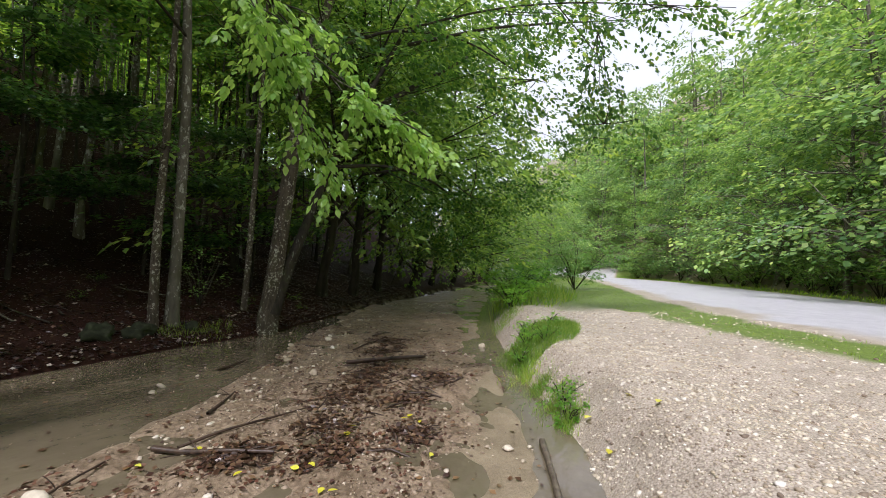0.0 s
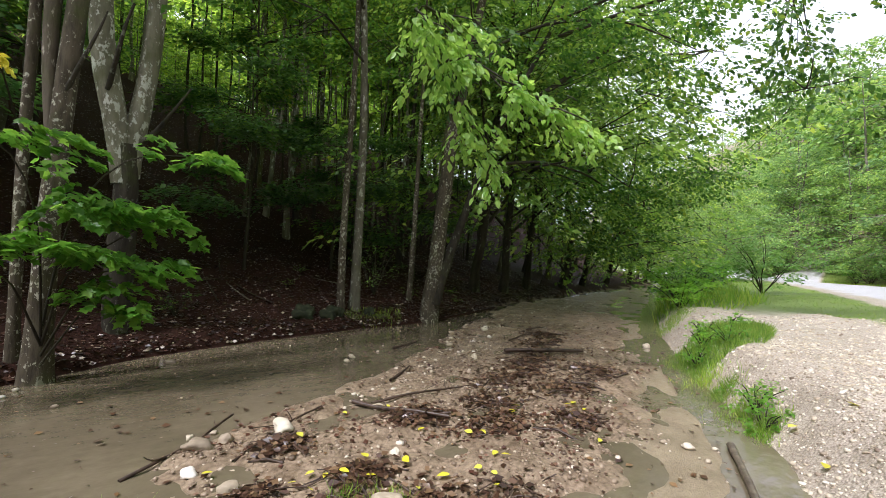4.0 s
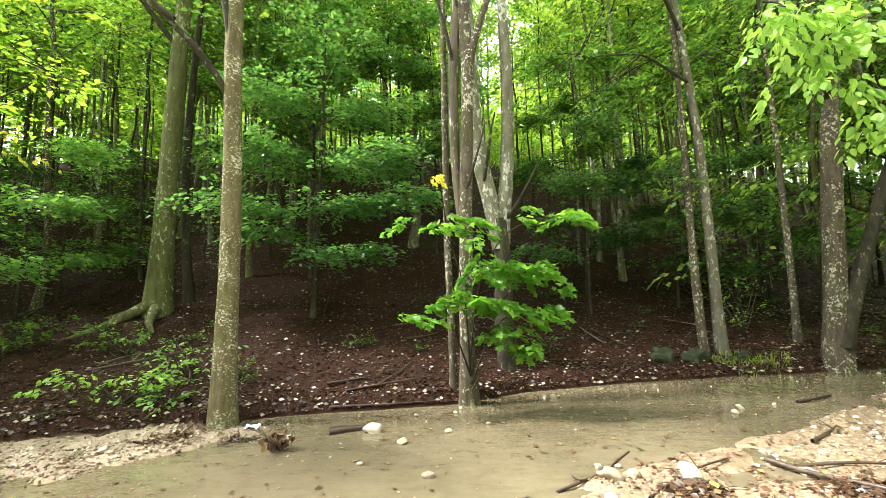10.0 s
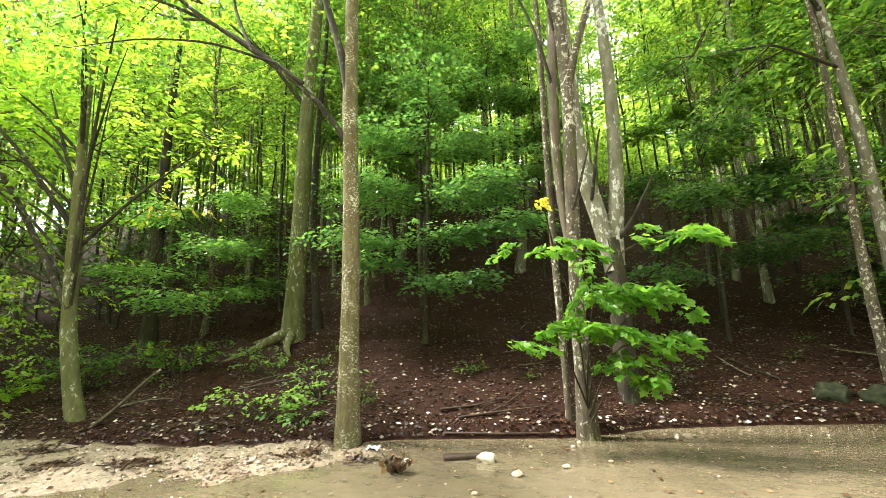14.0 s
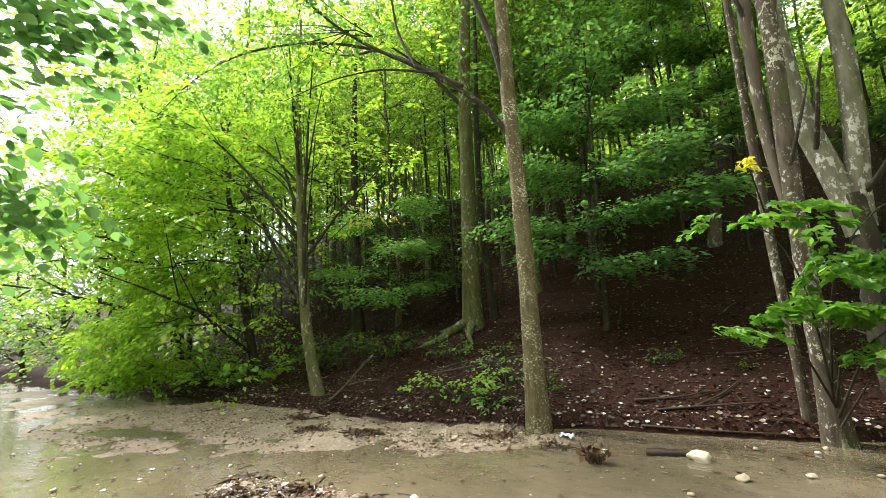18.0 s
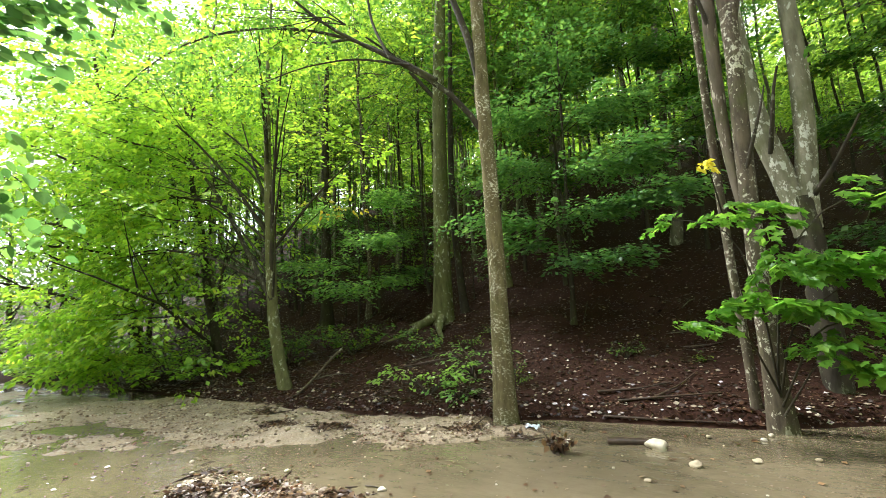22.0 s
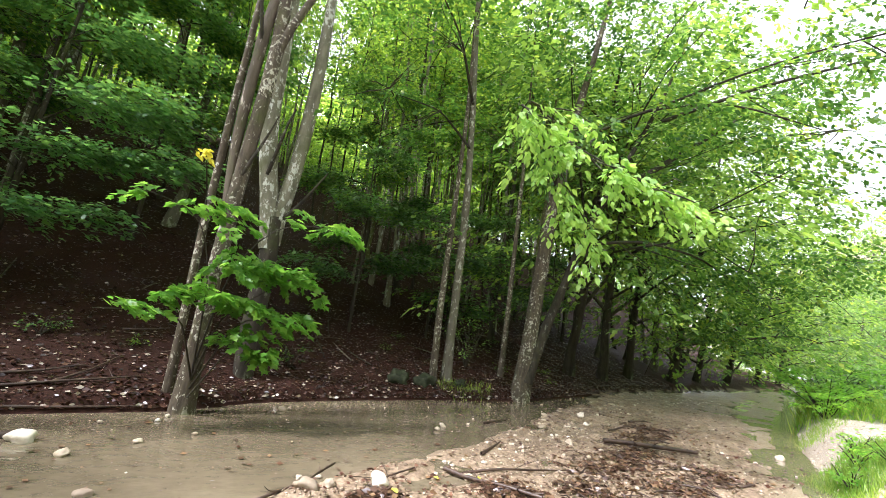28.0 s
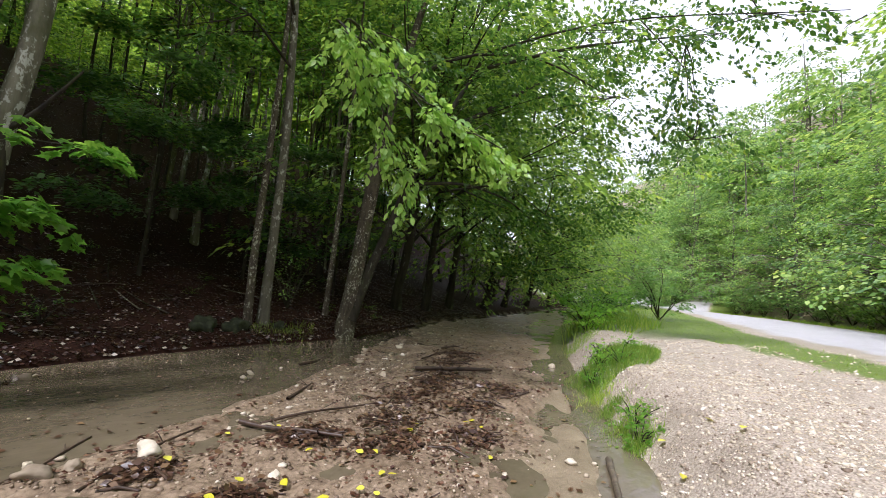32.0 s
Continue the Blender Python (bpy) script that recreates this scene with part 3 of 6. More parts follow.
def scatter_stones(r, x, y, size, sink=0.25):
    """Many pebbles on the land in one pair of arrays."""
    n = len(x)
    z = land(x, y)
    shapes = [stone_arrays(r)[0] for _ in range(12)]
    f = stone_arrays(r)[1]
    pick = r.integers(0, 12, n)
    v = np.array(shapes)[pick] * size[:, None, None]
    a = r.uniform(0, 6.28, n)
    c, s = np.cos(a)[:, None], np.sin(a)[:, None]
    v = np.stack([v[..., 0] * c - v[..., 1] * s, v[..., 0] * s + v[..., 1] * c, v[..., 2]], -1)
    v = v + np.stack([x, y, z + size * (0.3 - sink)], 1)[:, None]
    ff = f[None] + (np.arange(n) * 12)[:, None, None]
    return v.reshape(-1, 3), ff.reshape(-1, 3)


def tree_arrays(height, radius, seed, lean=(0, 0), crown_from=0.35, crown_wide=2.6, limbs=12, sprays=160, per=26, leaf=0.11, spray_len=1.0, droop=0.25, sides=9, shape="kite", bias=(0, 0), flare=1.5, hang=0.75, rise=(0.15, 0.75), thick=0.7, clump=0.34, twigs=3, rings=14):
    """Trunk, branchwork and crown of a broadleaf tree, each a pair of arrays; bias pulls the crown sideways."""
    r = np.random.default_rng(seed)
    n = rings
    t = np.linspace(0, 1, n)
    p = np.stack([lean[0] * t + 0.012 * height * np.cumsum(r.normal(0, 0.35, n)), lean[1] * t + 0.012 * height * np.cumsum(r.normal(0, 0.35, n)), height * t - 0.15], 1)
    p[0, :2] = 0
    rad = radius * (1 - 0.82 * t ** 1.1)
    rad[0] *= flare
    trunk = tube_arrays(p, rad, sides, 0.07, seed)
    items, cen, way, lens = [], [], [], []
    for i in range(limbs):
        u = crown_from * 0.85 + (0.98 - crown_from * 0.85) * (i + r.uniform(0, 1)) / limbs
        start = np.array([np.interp(u, t, p[:, k]) for k in range(3)])
        ang = i * 2.4 + r.uniform(-0.5, 0.5)
        reach = crown_wide * (1.15 - 0.65 * ((u - crown_from) / (1.001 - crown_from))) * r.uniform(0.7, 1.15)
        end = start + [reach * math.cos(ang) + bias[0] * reach, reach * math.sin(ang) + bias[1] * reach, reach * r.uniform(*rise)]
        line = bend(start, end, 7, 0.08 * reach, 0.05 * reach, seed * 31 + i)
        rr = np.interp(u, t, rad) * 0.45
        items.append(tube_arrays(line, np.linspace(rr, 0.012, 7), 4, 0.05, seed + i))
        for k in range(twigs):
            q = line[2 + k] if k < 3 else line[-1]
            tw = q + unit((end - start) + r.normal(0, 0.6 * reach, 3)) * reach * 0.45
            items.append(tube_arrays(bend(q, tw, 4, 0, 0.03, seed + i * 7 + k), np.linspace(rr * 0.4, 0.006, 4), 3, 0, 1))
        m = max(3, int(sprays / limbs))
        s = r.uniform(0.3, 1.0, m)
        q = np.stack([np.interp(s, np.linspace(0, 1, 7), line[:, k]) for k in range(3)], 1)
        spread = reach * clump
        q = q + np.clip(r.normal(0, 1, (m, 3)), -1.6, 1.6) * [spread, spread, spread * thick]
        cen.append(q)
        out = (end - start) * [1, 1, 0] + r.normal(0, reach * 0.6, (m, 3)) * [1, 1, 0.15]
        way.append(out)
        lens.append(r.uniform(0.7, 1.3, m) * spray_len)
    return trunk, join_arrays(items), spray_arrays(r, np.concatenate(cen), np.concatenate(way), np.concatenate(lens), per, leaf, droop, shape, 0.35, hang)


def tree(base, height, radius, seed, bark, leaves, name="tree", label="", **shape):
    """A broadleaf tree with its foot at base: trunk, limbs and a crown of leaf sprays along them."""
    trunk, wood, crown = tree_arrays(height, radius, seed, **shape)
    root = new(name)
    root.location = base
    part("trunk", quick_mesh("trunk", *trunk), bark, root)
    tagged(part("branchwork", quick_mesh("branchwork", *wood), bark, root), kind="stuff")
    tagged(part("crown", quick_mesh("crown", *crown), leaves, root, smooth_shade=False), kind="stuff")
    if label:
        tagged(root, label, "tree")
    return root


def grove(name, label, kinds, spots, bark, leaves, seed):
    """A far wood nobody could count, joined: kinds are tree_arrays, spots are (x, y, scale)."""
    r = np.random.default_rng(seed)
    wood, crowns = [], []
    for k, (x, y, s) in enumerate(spots):
        a = r.uniform(0, 6.28)
        turn = s * np.array([[math.cos(a), -math.sin(a), 0], [math.sin(a), math.cos(a), 0], [0, 0, 1]])
        base = np.array(foot(x, y))
        trunk, limbs, crown = kinds[k % len(kinds)]
        for v, f in (trunk, limbs):
            f = np.concatenate([f[:, :3], f[:, [0, 2, 3]]])
            wood.append((v @ turn.T + base, f))
        crowns.append((crown[0] @ turn.T + base, crown[1]))
    first = sum(len(f) for _, f in wood)
    me = mesh_of(name, wood + crowns)
    me.materials.append(bark)
    me.materials.append(leaves)
    index = np.zeros(len(me.polygons), np.int32)
    index[first:] = 1
    me.polygons.foreach_set("material_index", index)
    return tagged(part(name, me, None, smooth_shade=False), label, "wood", kind="stuff")


def foot(x, y, sink=0.05):
    return (x, y, float(land(np.array([x]), np.array([y]))[0]) - sink)



def stem(points, r0, r1, seed=0, n=16, sides=10, flare=1.0, wobble=0.06):
    """A limb or trunk through the given bends, smoothed."""
    p = np.asarray(points, float)
    s = np.r_[0, np.cumsum(np.linalg.norm(np.diff(p, axis=0), axis=1))]
    u = np.linspace(0, s[-1], n)
    q = np.stack([np.interp(u, s, p[:, k]) for k in range(3)], 1)
    for _ in range(2):
        q[1:-1] = (q[:-2] + 2 * q[1:-1] + q[2:]) / 4
    rr = np.linspace(r0, r1, n)
    rr[0] *= flare
    rr[1] *= 1 + (flare - 1) * 0.35
    return tube_arrays(q, rr, sides, wobble, seed)


def along(r, points, m, low=0.3, spread=0.3, flat=0.6):
    """m spots near a bent line, and the way outwards there."""
    p = np.asarray(points, float)
    s = np.r_[0, np.cumsum(np.linalg.norm(np.diff(p, axis=0), axis=1))]
    u = r.uniform(low, 1, m) * s[-1]
    q = np.stack([np.interp(u, s, p[:, k]) for k in range(3)], 1) + r.normal(0, spread, (m, 3)) * [1, 1, flat]
    d = unit(p[-1] - p[0]) + r.normal(0, 0.7, (m, 3)) * [1, 1, 0.3]
    return q, d


def hero(name, label, bark, trunks, limbs, sprays, seed, leaves, leaf=0.1, per=26, spray_len=0.8, droop=0.3, shape="kite", twigs=3, hang=0.75, flat=0.6, flare=1.35):
    """A tree drawn stem by stem. trunks and limbs: (bends, first radius, last radius[, bark]); sprays: (bends, how many, spread)."""
    r = np.random.default_rng(seed)
    root = new(name)
    o = np.array(trunks[0][0][0], float)
    root.location = o
    for i, (pts, r0, r1, *own) in enumerate(trunks):
        part("trunk", mesh_of("trunk", [stem(np.array(pts) - o - ([0, 0, 0.12] if i == 0 else 0), r0, r1, seed + i, 22, 12, flare if i == 0 else 1.05, 0.08)]), own[0] if own else bark, root)
    for i, (pts, r0, r1, *own) in enumerate(limbs):
        part("limb", mesh_of("limb", [stem(np.array(pts) - o, r0, r1, seed + 20 + i, 14, 7)]), own[0] if own else bark, root)
    cen, way, tw, high = [], [], [], []
    for pts, m, spread in sprays:
        # top sprays: tripled and lifted out of view, added to block light over the slope
        if pts[0][2] > 7.4 and spread >= 1.2:
            high.append(along(r, np.array([pts[0], pts[1]]) - o + [0, 0, 2.2], m * 3, 0.05, spread * 1.4, 0.4))
            continue
        q, d = along(r, np.array(pts) - o, m, 0.05, spread, flat)
        cen.append(q)
        way.append(d * [1, 1, flat / 0.6])
        line = np.array(pts, float) - o
        for k in range(min(twigs * 3, m)):
            near = line[np.argmin(np.linalg.norm(line - q[k], axis=1))]
            tw.append(tube_arrays(bend(near, q[k] + unit(d[k]) * 0.4, 5, 0, 0.05, seed + k), np.linspace(0.014, 0.004, 5), 4, 0, 1))
    if cen:
        c = np.concatenate(cen)
        tagged(part("crown", mesh_of("crown", [spray_arrays(r, c, np.concatenate(way), r.uniform(0.7, 1.3, len(c)) * spray_len, per, leaf, droop, shape, 0.35, hang)]), leaves, root, smooth_shade=False), kind="stuff")
        if tw:
            tagged(part("twigwork", mesh_of("twigwork", tw), bark_dark, root), kind="stuff")
    # unseen overhead leaves, larger than the crown's, that darken the ground below
    if high:
        c = np.concatenate([q for q, _ in high])
        tagged(part("upper_crown", mesh_of("upper_crown", [spray_arrays(r, c, np.concatenate([d for _, d in high]), r.uniform(0.8, 1.3, len(c)), 22, 0.17, droop, "kite", 0.35, hang)]), leaves, root, smooth_shade=False), kind="stuff")
    return tagged(root, label, "tree")

# ---- the woods on the slope ----
NEAR_WOODS, FAR_WOODS, HIGH_WOODS = [], [], []
for i in range(6):
    bark = (bark_grey, bark_dark, bark_lichen, bark_dark, bark_olive, bark_grey)[i]
    NEAR_WOODS.append(tree((0, 0, -200), 13.0 + 1.2 * (i % 4), 0.075 + 0.018 * (i % 3), 100 + i, bark, (leaf_green, leaf_green, leaf_wood)[i % 3],
                           lean=(rng.uniform(-0.8, 0.8), rng.uniform(-1.2, 0.3)), crown_from=0.5, crown_wide=2.9, limbs=18, sprays=240, per=18, leaf=0.16, spray_len=1.0, sides=7, hang=0.4, rise=(0.0, 0.4), thick=0.22, droop=0.18, clump=0.25,
                           label="slender woodland beech with lichened trunk on the leaf-strewn slope"))
for i in range(6):
    FAR_WOODS.append(tree_arrays(14.0 + 1.2 * (i % 4), 0.1 + 0.02 * (i % 3), 150 + i, lean=(rng.uniform(-0.6, 0.6), rng.uniform(-1.0, 0.3)), crown_from=0.32, crown_wide=3.0, limbs=16, sprays=175, per=10,
                                 leaf=0.40, spray_len=1.35, sides=5, hang=0.45, rise=(0.05, 0.5), thick=0.3, droop=0.2, clump=0.26, twigs=0, rings=7))
    HIGH_WOODS.append(tree_arrays(13.0 + 1.2 * (i % 4), 0.1, 180 + i, lean=(0.3, -0.5), crown_from=0.08, crown_wide=3.2, limbs=12, sprays=145, per=6,
                                  leaf=0.6, spray_len=1.5, sides=5, hang=0.45, rise=(0.05, 0.5), thick=0.3, droop=0.2, clump=0.26, twigs=0, rings=7))
taken = [(0.2, 6.2), (-2.9, 5.5), (-7.5, 5.4), (4.8, 8.1), (-6.3, 9.4), (0.8, 7.4), (6.5, 7.6), (6.8, 8.6), (-11.1, 9.5), (-2.9, 9.0)]
used = [0, 0]
tries = 0
far_spots, high_spots = [], []
while sum(used) < 330 and tries < 9000:
    tries += 1
    far = sum(used) >= 65
    x = float(rng.uniform(-58, 62) if far else rng.uniform(-26, 26))
    d = float(13 + 75 * rng.uniform(0, 1) ** 1.5 if far else 1.8 + 12 * rng.uniform(0, 1) ** 1.1)
    y = float(bank_y(x)) + d
    if (-5 < x < 6 and d < 6.5) or (-9 < x < 9 and d < 2.2) or (-8.6 < x < -3 and d < 4.6) or (-3.5 < x < 2.5 and d < 8):
        continue
    if (d < 62 and abs(x - 0.14 * y) < 1.3 + 0.025 * y) or (d < 32 and abs(x - 0.21 * y) < 0.9 + 0.06 * y):
        continue
    if min((x - a) ** 2 + (y - b) ** 2 for a, b in taken) < (2.0 if far else 1.15) ** 2:
        continue
    taken.append((x, y))
    s = float(rng.uniform(0.8, 1.25))
    j = used[int(far)]
    used[int(far)] += 1
    if far:
        (far_spots if d < 27 else high_spots).append((x, y, s))
        continue
    wood = NEAR_WOODS[j] if j < 6 else copy_thing(NEAR_WOODS[j % 6], Matrix())
    wood.matrix_basis = Matrix.LocRotScale(foot(x, y), Euler((0, 0, float(rng.uniform(0, 6.28)))), (s, s, s))
    wood["group"] = "woodland trees"

grove("far_wood", "dense beech wood climbing the slope behind the creek", FAR_WOODS, far_spots, bark_grey, leaf_wood, 160)
for k in range(46):
    y = float(rng.uniform(26, 66))
    high_spots.append((0.14 * y + float(rng.uniform(-1, 1)) * (1.6 + 0.04 * y), y, float(rng.uniform(0.3, 0.45))))
grove("high_wood", "leafy beech wood on the upper slope", HIGH_WOODS, high_spots, bark_grey, leaf_wood, 161)

# thin poles crowding between them
POLES = [tree((0, 0, -200), 13.0 + i, 0.05 + 0.012 * i, 170 + i, (bark_dark, bark_grey, bark_pale)[i], leaf_wood, lean=(rng.uniform(-0.7, 0.7), rng.uniform(-0.7, 0.3)), crown_from=0.62, crown_wide=1.5, limbs=12, sprays=70, per=18,
              leaf=0.16, spray_len=0.9, sides=6, hang=0.45, label="thin bare-stemmed young beech crowded in the wood") for i in range(3)]
j = 0
for tries in range(1600):
    if j >= 150:
        break
    x, d = float(rng.uniform(-24, 18)), float(rng.uniform(4.5, 24))
    y = float(bank_y(x)) + d
    if (-4 < x < 3 and d < 8.5) or (-8.6 < x < -3 and d < 4.8) or (abs(x - 0.2 * y) < 0.8 + 0.05 * y and j % 3) or min((x - a) ** 2 + (y - b) ** 2 for a, b in taken) < 0.6:
        continue
    taken.append((x, y))
    wood = POLES[j] if j < 3 else copy_thing(POLES[j % 3], Matrix())
    s = float(rng.uniform(0.8, 1.2))
    wood.matrix_basis = Matrix.LocRotScale(foot(x, y), Euler((0, 0, float(rng.uniform(0, 6.28)))), (s, s, s))
    wood["group"] = "young poles"
    j += 1

# low saplings and shrubs in the shade
SAPS = []
for i in range(4):
    SAPS.append(tree((0, 0, -200), 2.6 + 0.7 * i, 0.025, 200 + i, bark_dark, leaf_deep if i % 2 else leaf_green, crown_from=0.2, crown_wide=1.3, limbs=9, sprays=54, per=18, leaf=0.115,
                     spray_len=0.8, sides=5, hang=0.3, rise=(0.0, 0.3), thick=0.2, droop=0.15, name="sapling", label="low beech sapling with flat leafy sprays on the shaded slope"))
for k in range(44):
    x = float(rng.uniform(-30, 34))
    d = float(rng.uniform(2.4, 24))
    if -5 < x < 4.5 and d < 14:
        d += 14
    y = float(bank_y(x)) + d
    sap = SAPS[k % 4] if k < 4 else copy_thing(SAPS[k % 4], Matrix())
    s = float(rng.uniform(0.7, 1.3))
    sap.matrix_basis = Matrix.LocRotScale(foot(x, y, 0.02), Euler((0, 0, float(rng.uniform(0, 6.28)))), (s, s, s))
    sap["group"] = "understory saplings"

for k in range(14):
    x = float(rng.uniform(-24, -9.5))
    sap = copy_thing(SAPS[k % 4], Matrix())
    s = float(rng.uniform(0.8, 1.4))
    sap.matrix_basis = Matrix.LocRotScale(foot(x, float(bank_y(x)) + float(rng.uniform(3, 13)), 0.02), Euler((0, 0, float(rng.uniform(0, 6.28)))), (s, s, s))
    sap["group"] = "understory saplings"

# ---- trees leaning over the creek, up and down the valley ----
OVER = []
for i in range(3):
    OVER.append(tree((0, 0, -200), 9.5 + i, 0.15, 320 + i, bark_dark, leaf_lime, lean=(-0.3, -1.7), crown_from=0.06, crown_wide=3.6, limbs=20, sprays=430, per=24, leaf=0.14, spray_len=1.0,
                     droop=0.4, bias=(0, -0.4), label="bright leafy tree leaning over the creek upstream"))
for i in range(3):
    OVER.append(tree((0, 0, -200), 10.5 + i, 0.16, 300 + i, bark_dark, leaf_bank_lit, lean=(0.4, -1.6), crown_from=0.2, crown_wide=3.8, limbs=20, sprays=440, per=22, leaf=0.19, spray_len=1.1,
                     droop=0.4, bias=(0, -0.35), label="leafy tree leaning over the creek with low hanging boughs"))
for i in range(2):
    OVER.append(tree((0, 0, -200), 10.5 + i, 0.16, 310 + i, bark_dark, leaf_bank_lit, lean=(0.4, -1.6), crown_from=0.04, crown_wide=3.8, limbs=20, sprays=420, per=20, leaf=0.2, spray_len=1.1,
                     droop=0.4, bias=(0, -0.35), label="leafy tree leaning over the creek with boughs down to the bank"))
# leaf_hill instead of lime: its paler green stands in for distance haze
for i in range(2):
    OVER.append(tree((0, 0, -200), 9.5 + i, 0.15, 330 + i, bark_dark, leaf_hill, lean=(-0.3, -1.2), crown_from=0.06, crown_wide=3.6, limbs=20, sprays=360, per=20, leaf=0.19, spray_len=1.1,
                     droop=0.4, bias=(0, -0.3), label="leafy tree on the bank far upstream, haze painted into its leaves"))
spots = [(10.9, 1.2), (13.0, 0.8), (15.5, 1.0), (19, 0.6), (23, 0.8), (28, 0.8), (34, 0.5), (41, 0.5), (50, 0.5), (60, 0.5), (72, 0.5), (-11.5, 1.3), (-15, 0.9), (-19, 0.7), (-24, 0.8), (-30, 0.7), (-37, 0.6), (-46, 0.6), (-58, 0.5)]
fresh = [0, 0, 0, 0]
for k, (x, d) in enumerate(spots):
    side = 3 if x < -16 else 2 if x > 17 else int(x > 0)
    j = fresh[side]
    fresh[side] += 1
    first, m = ((0, 3), (3, 3), (6, 2), (8, 2))[side]
    wood = OVER[first + j] if j < m else copy_thing(OVER[first + j % m], Matrix())
    y = float(bank_y(x)) + d
    s = float(rng.uniform(0.85, 1.15)) * (0.75 if x < -16 else 1.0)
    wood.matrix_basis = Matrix.LocRotScale(foot(x, y), Euler((0, 0, float(rng.uniform(-0.5, 0.5)) + (0.3 if x > 0 else -0.2))), (s, s, s))
    wood["group"] = "trees over the creek"

# ---- the steep wooded hillside across the road ----
HILLS, BACK = [], []
for i in range(4):
    HILLS.append(tree((0, 0, -200), 11.5 + 1.2 * (i % 3), 0.17, 400 + i, bark_grey, leaf_hill, lean=(0, 0.8), crown_from=0.09, crown_wide=4.4, limbs=30, sprays=480, per=20,
                      leaf=0.23, spray_len=1.7, droop=0.45, clump=0.13, thick=0.2, rise=(0.0, 0.35), hang=0.5, label="full-crowned roadside beech on the steep hillside"))
    BACK.append(tree_arrays(11.5 + 1.2 * (i % 3), 0.17, 410 + i, lean=(0, 0.8), crown_from=0.03, crown_wide=4.2, limbs=18, sprays=185, per=7, leaf=0.53, spray_len=1.6, droop=0.5, clump=0.14, thick=0.5, rise=(0.0, 0.45), twigs=0, rings=7))
back_spots = []
for row, (off, num) in enumerate(((3.4, 22), (7.8, 24), (13.5, 22), (20, 20), (28, 16))):
    for j in range(num):
        x = -24 + (116 + 4 * row) * (j + 0.5 + float(rng.uniform(-0.3, 0.3))) / num
        y = float(road_y(x)) - ROAD_WIDE - off * (1.0 if x < 45 else 1.3) + float(rng.uniform(-1, 1))
        s = float(rng.uniform(0.85, 1.35))
        if row:
            back_spots.append((x, y, s))
            continue
        wood = HILLS[j] if j < 4 else copy_thing(HILLS[j % 4], Matrix())
        wood.matrix_basis = Matrix.LocRotScale(foot(x, y), Euler((0, 0, float(rng.uniform(0, 6.28)))), (s, s, s))
        wood["group"] = "hillside trees"
for k in range(60):
    x = float(rng.uniform(72, 140))
    back_spots.append((x, float(road_y(x)) - ROAD_WIDE - float(rng.uniform(3, 50)) if k % 3 else float(bank_y(x)) + float(rng.uniform(1, 30)), float(rng.uniform(0.9, 1.3))))
grove("hillside_wood", "leafy beech wood high on the steep hillside", BACK, back_spots, bark_grey, leaf_hill, 420)
for hx, hy in ((47, 12.4), (53, 15.6), (60, 20.6), (67, 27)):
    wood = copy_thing(HILLS[int(hx) % 4], Matrix())
    wood.matrix_basis = Matrix.LocRotScale(foot(hx, hy), Euler((0, 0, hx)), (0.85, 0.85, 0.8))
    wood["group"] = "valley end trees"
for hx, hy, hs in ((-34, -3.5, 0.8), (-40, -1.5, 0.95), (-45, -4.5, 1.1), (-47, 0.5, 1.0), (-54, -3.0, 1.25), (-56, 1.5, 1.2), (-64, -1.0, 1.4), (-66, 5.0, 1.4)):
    wood = copy_thing(HILLS[int(-hx) % 4], Matrix())
    wood.matrix_basis = Matrix.LocRotScale(foot(hx, hy), Euler((0, 0, hx)), (hs, hs, hs))
    wood["group"] = "valley end trees"
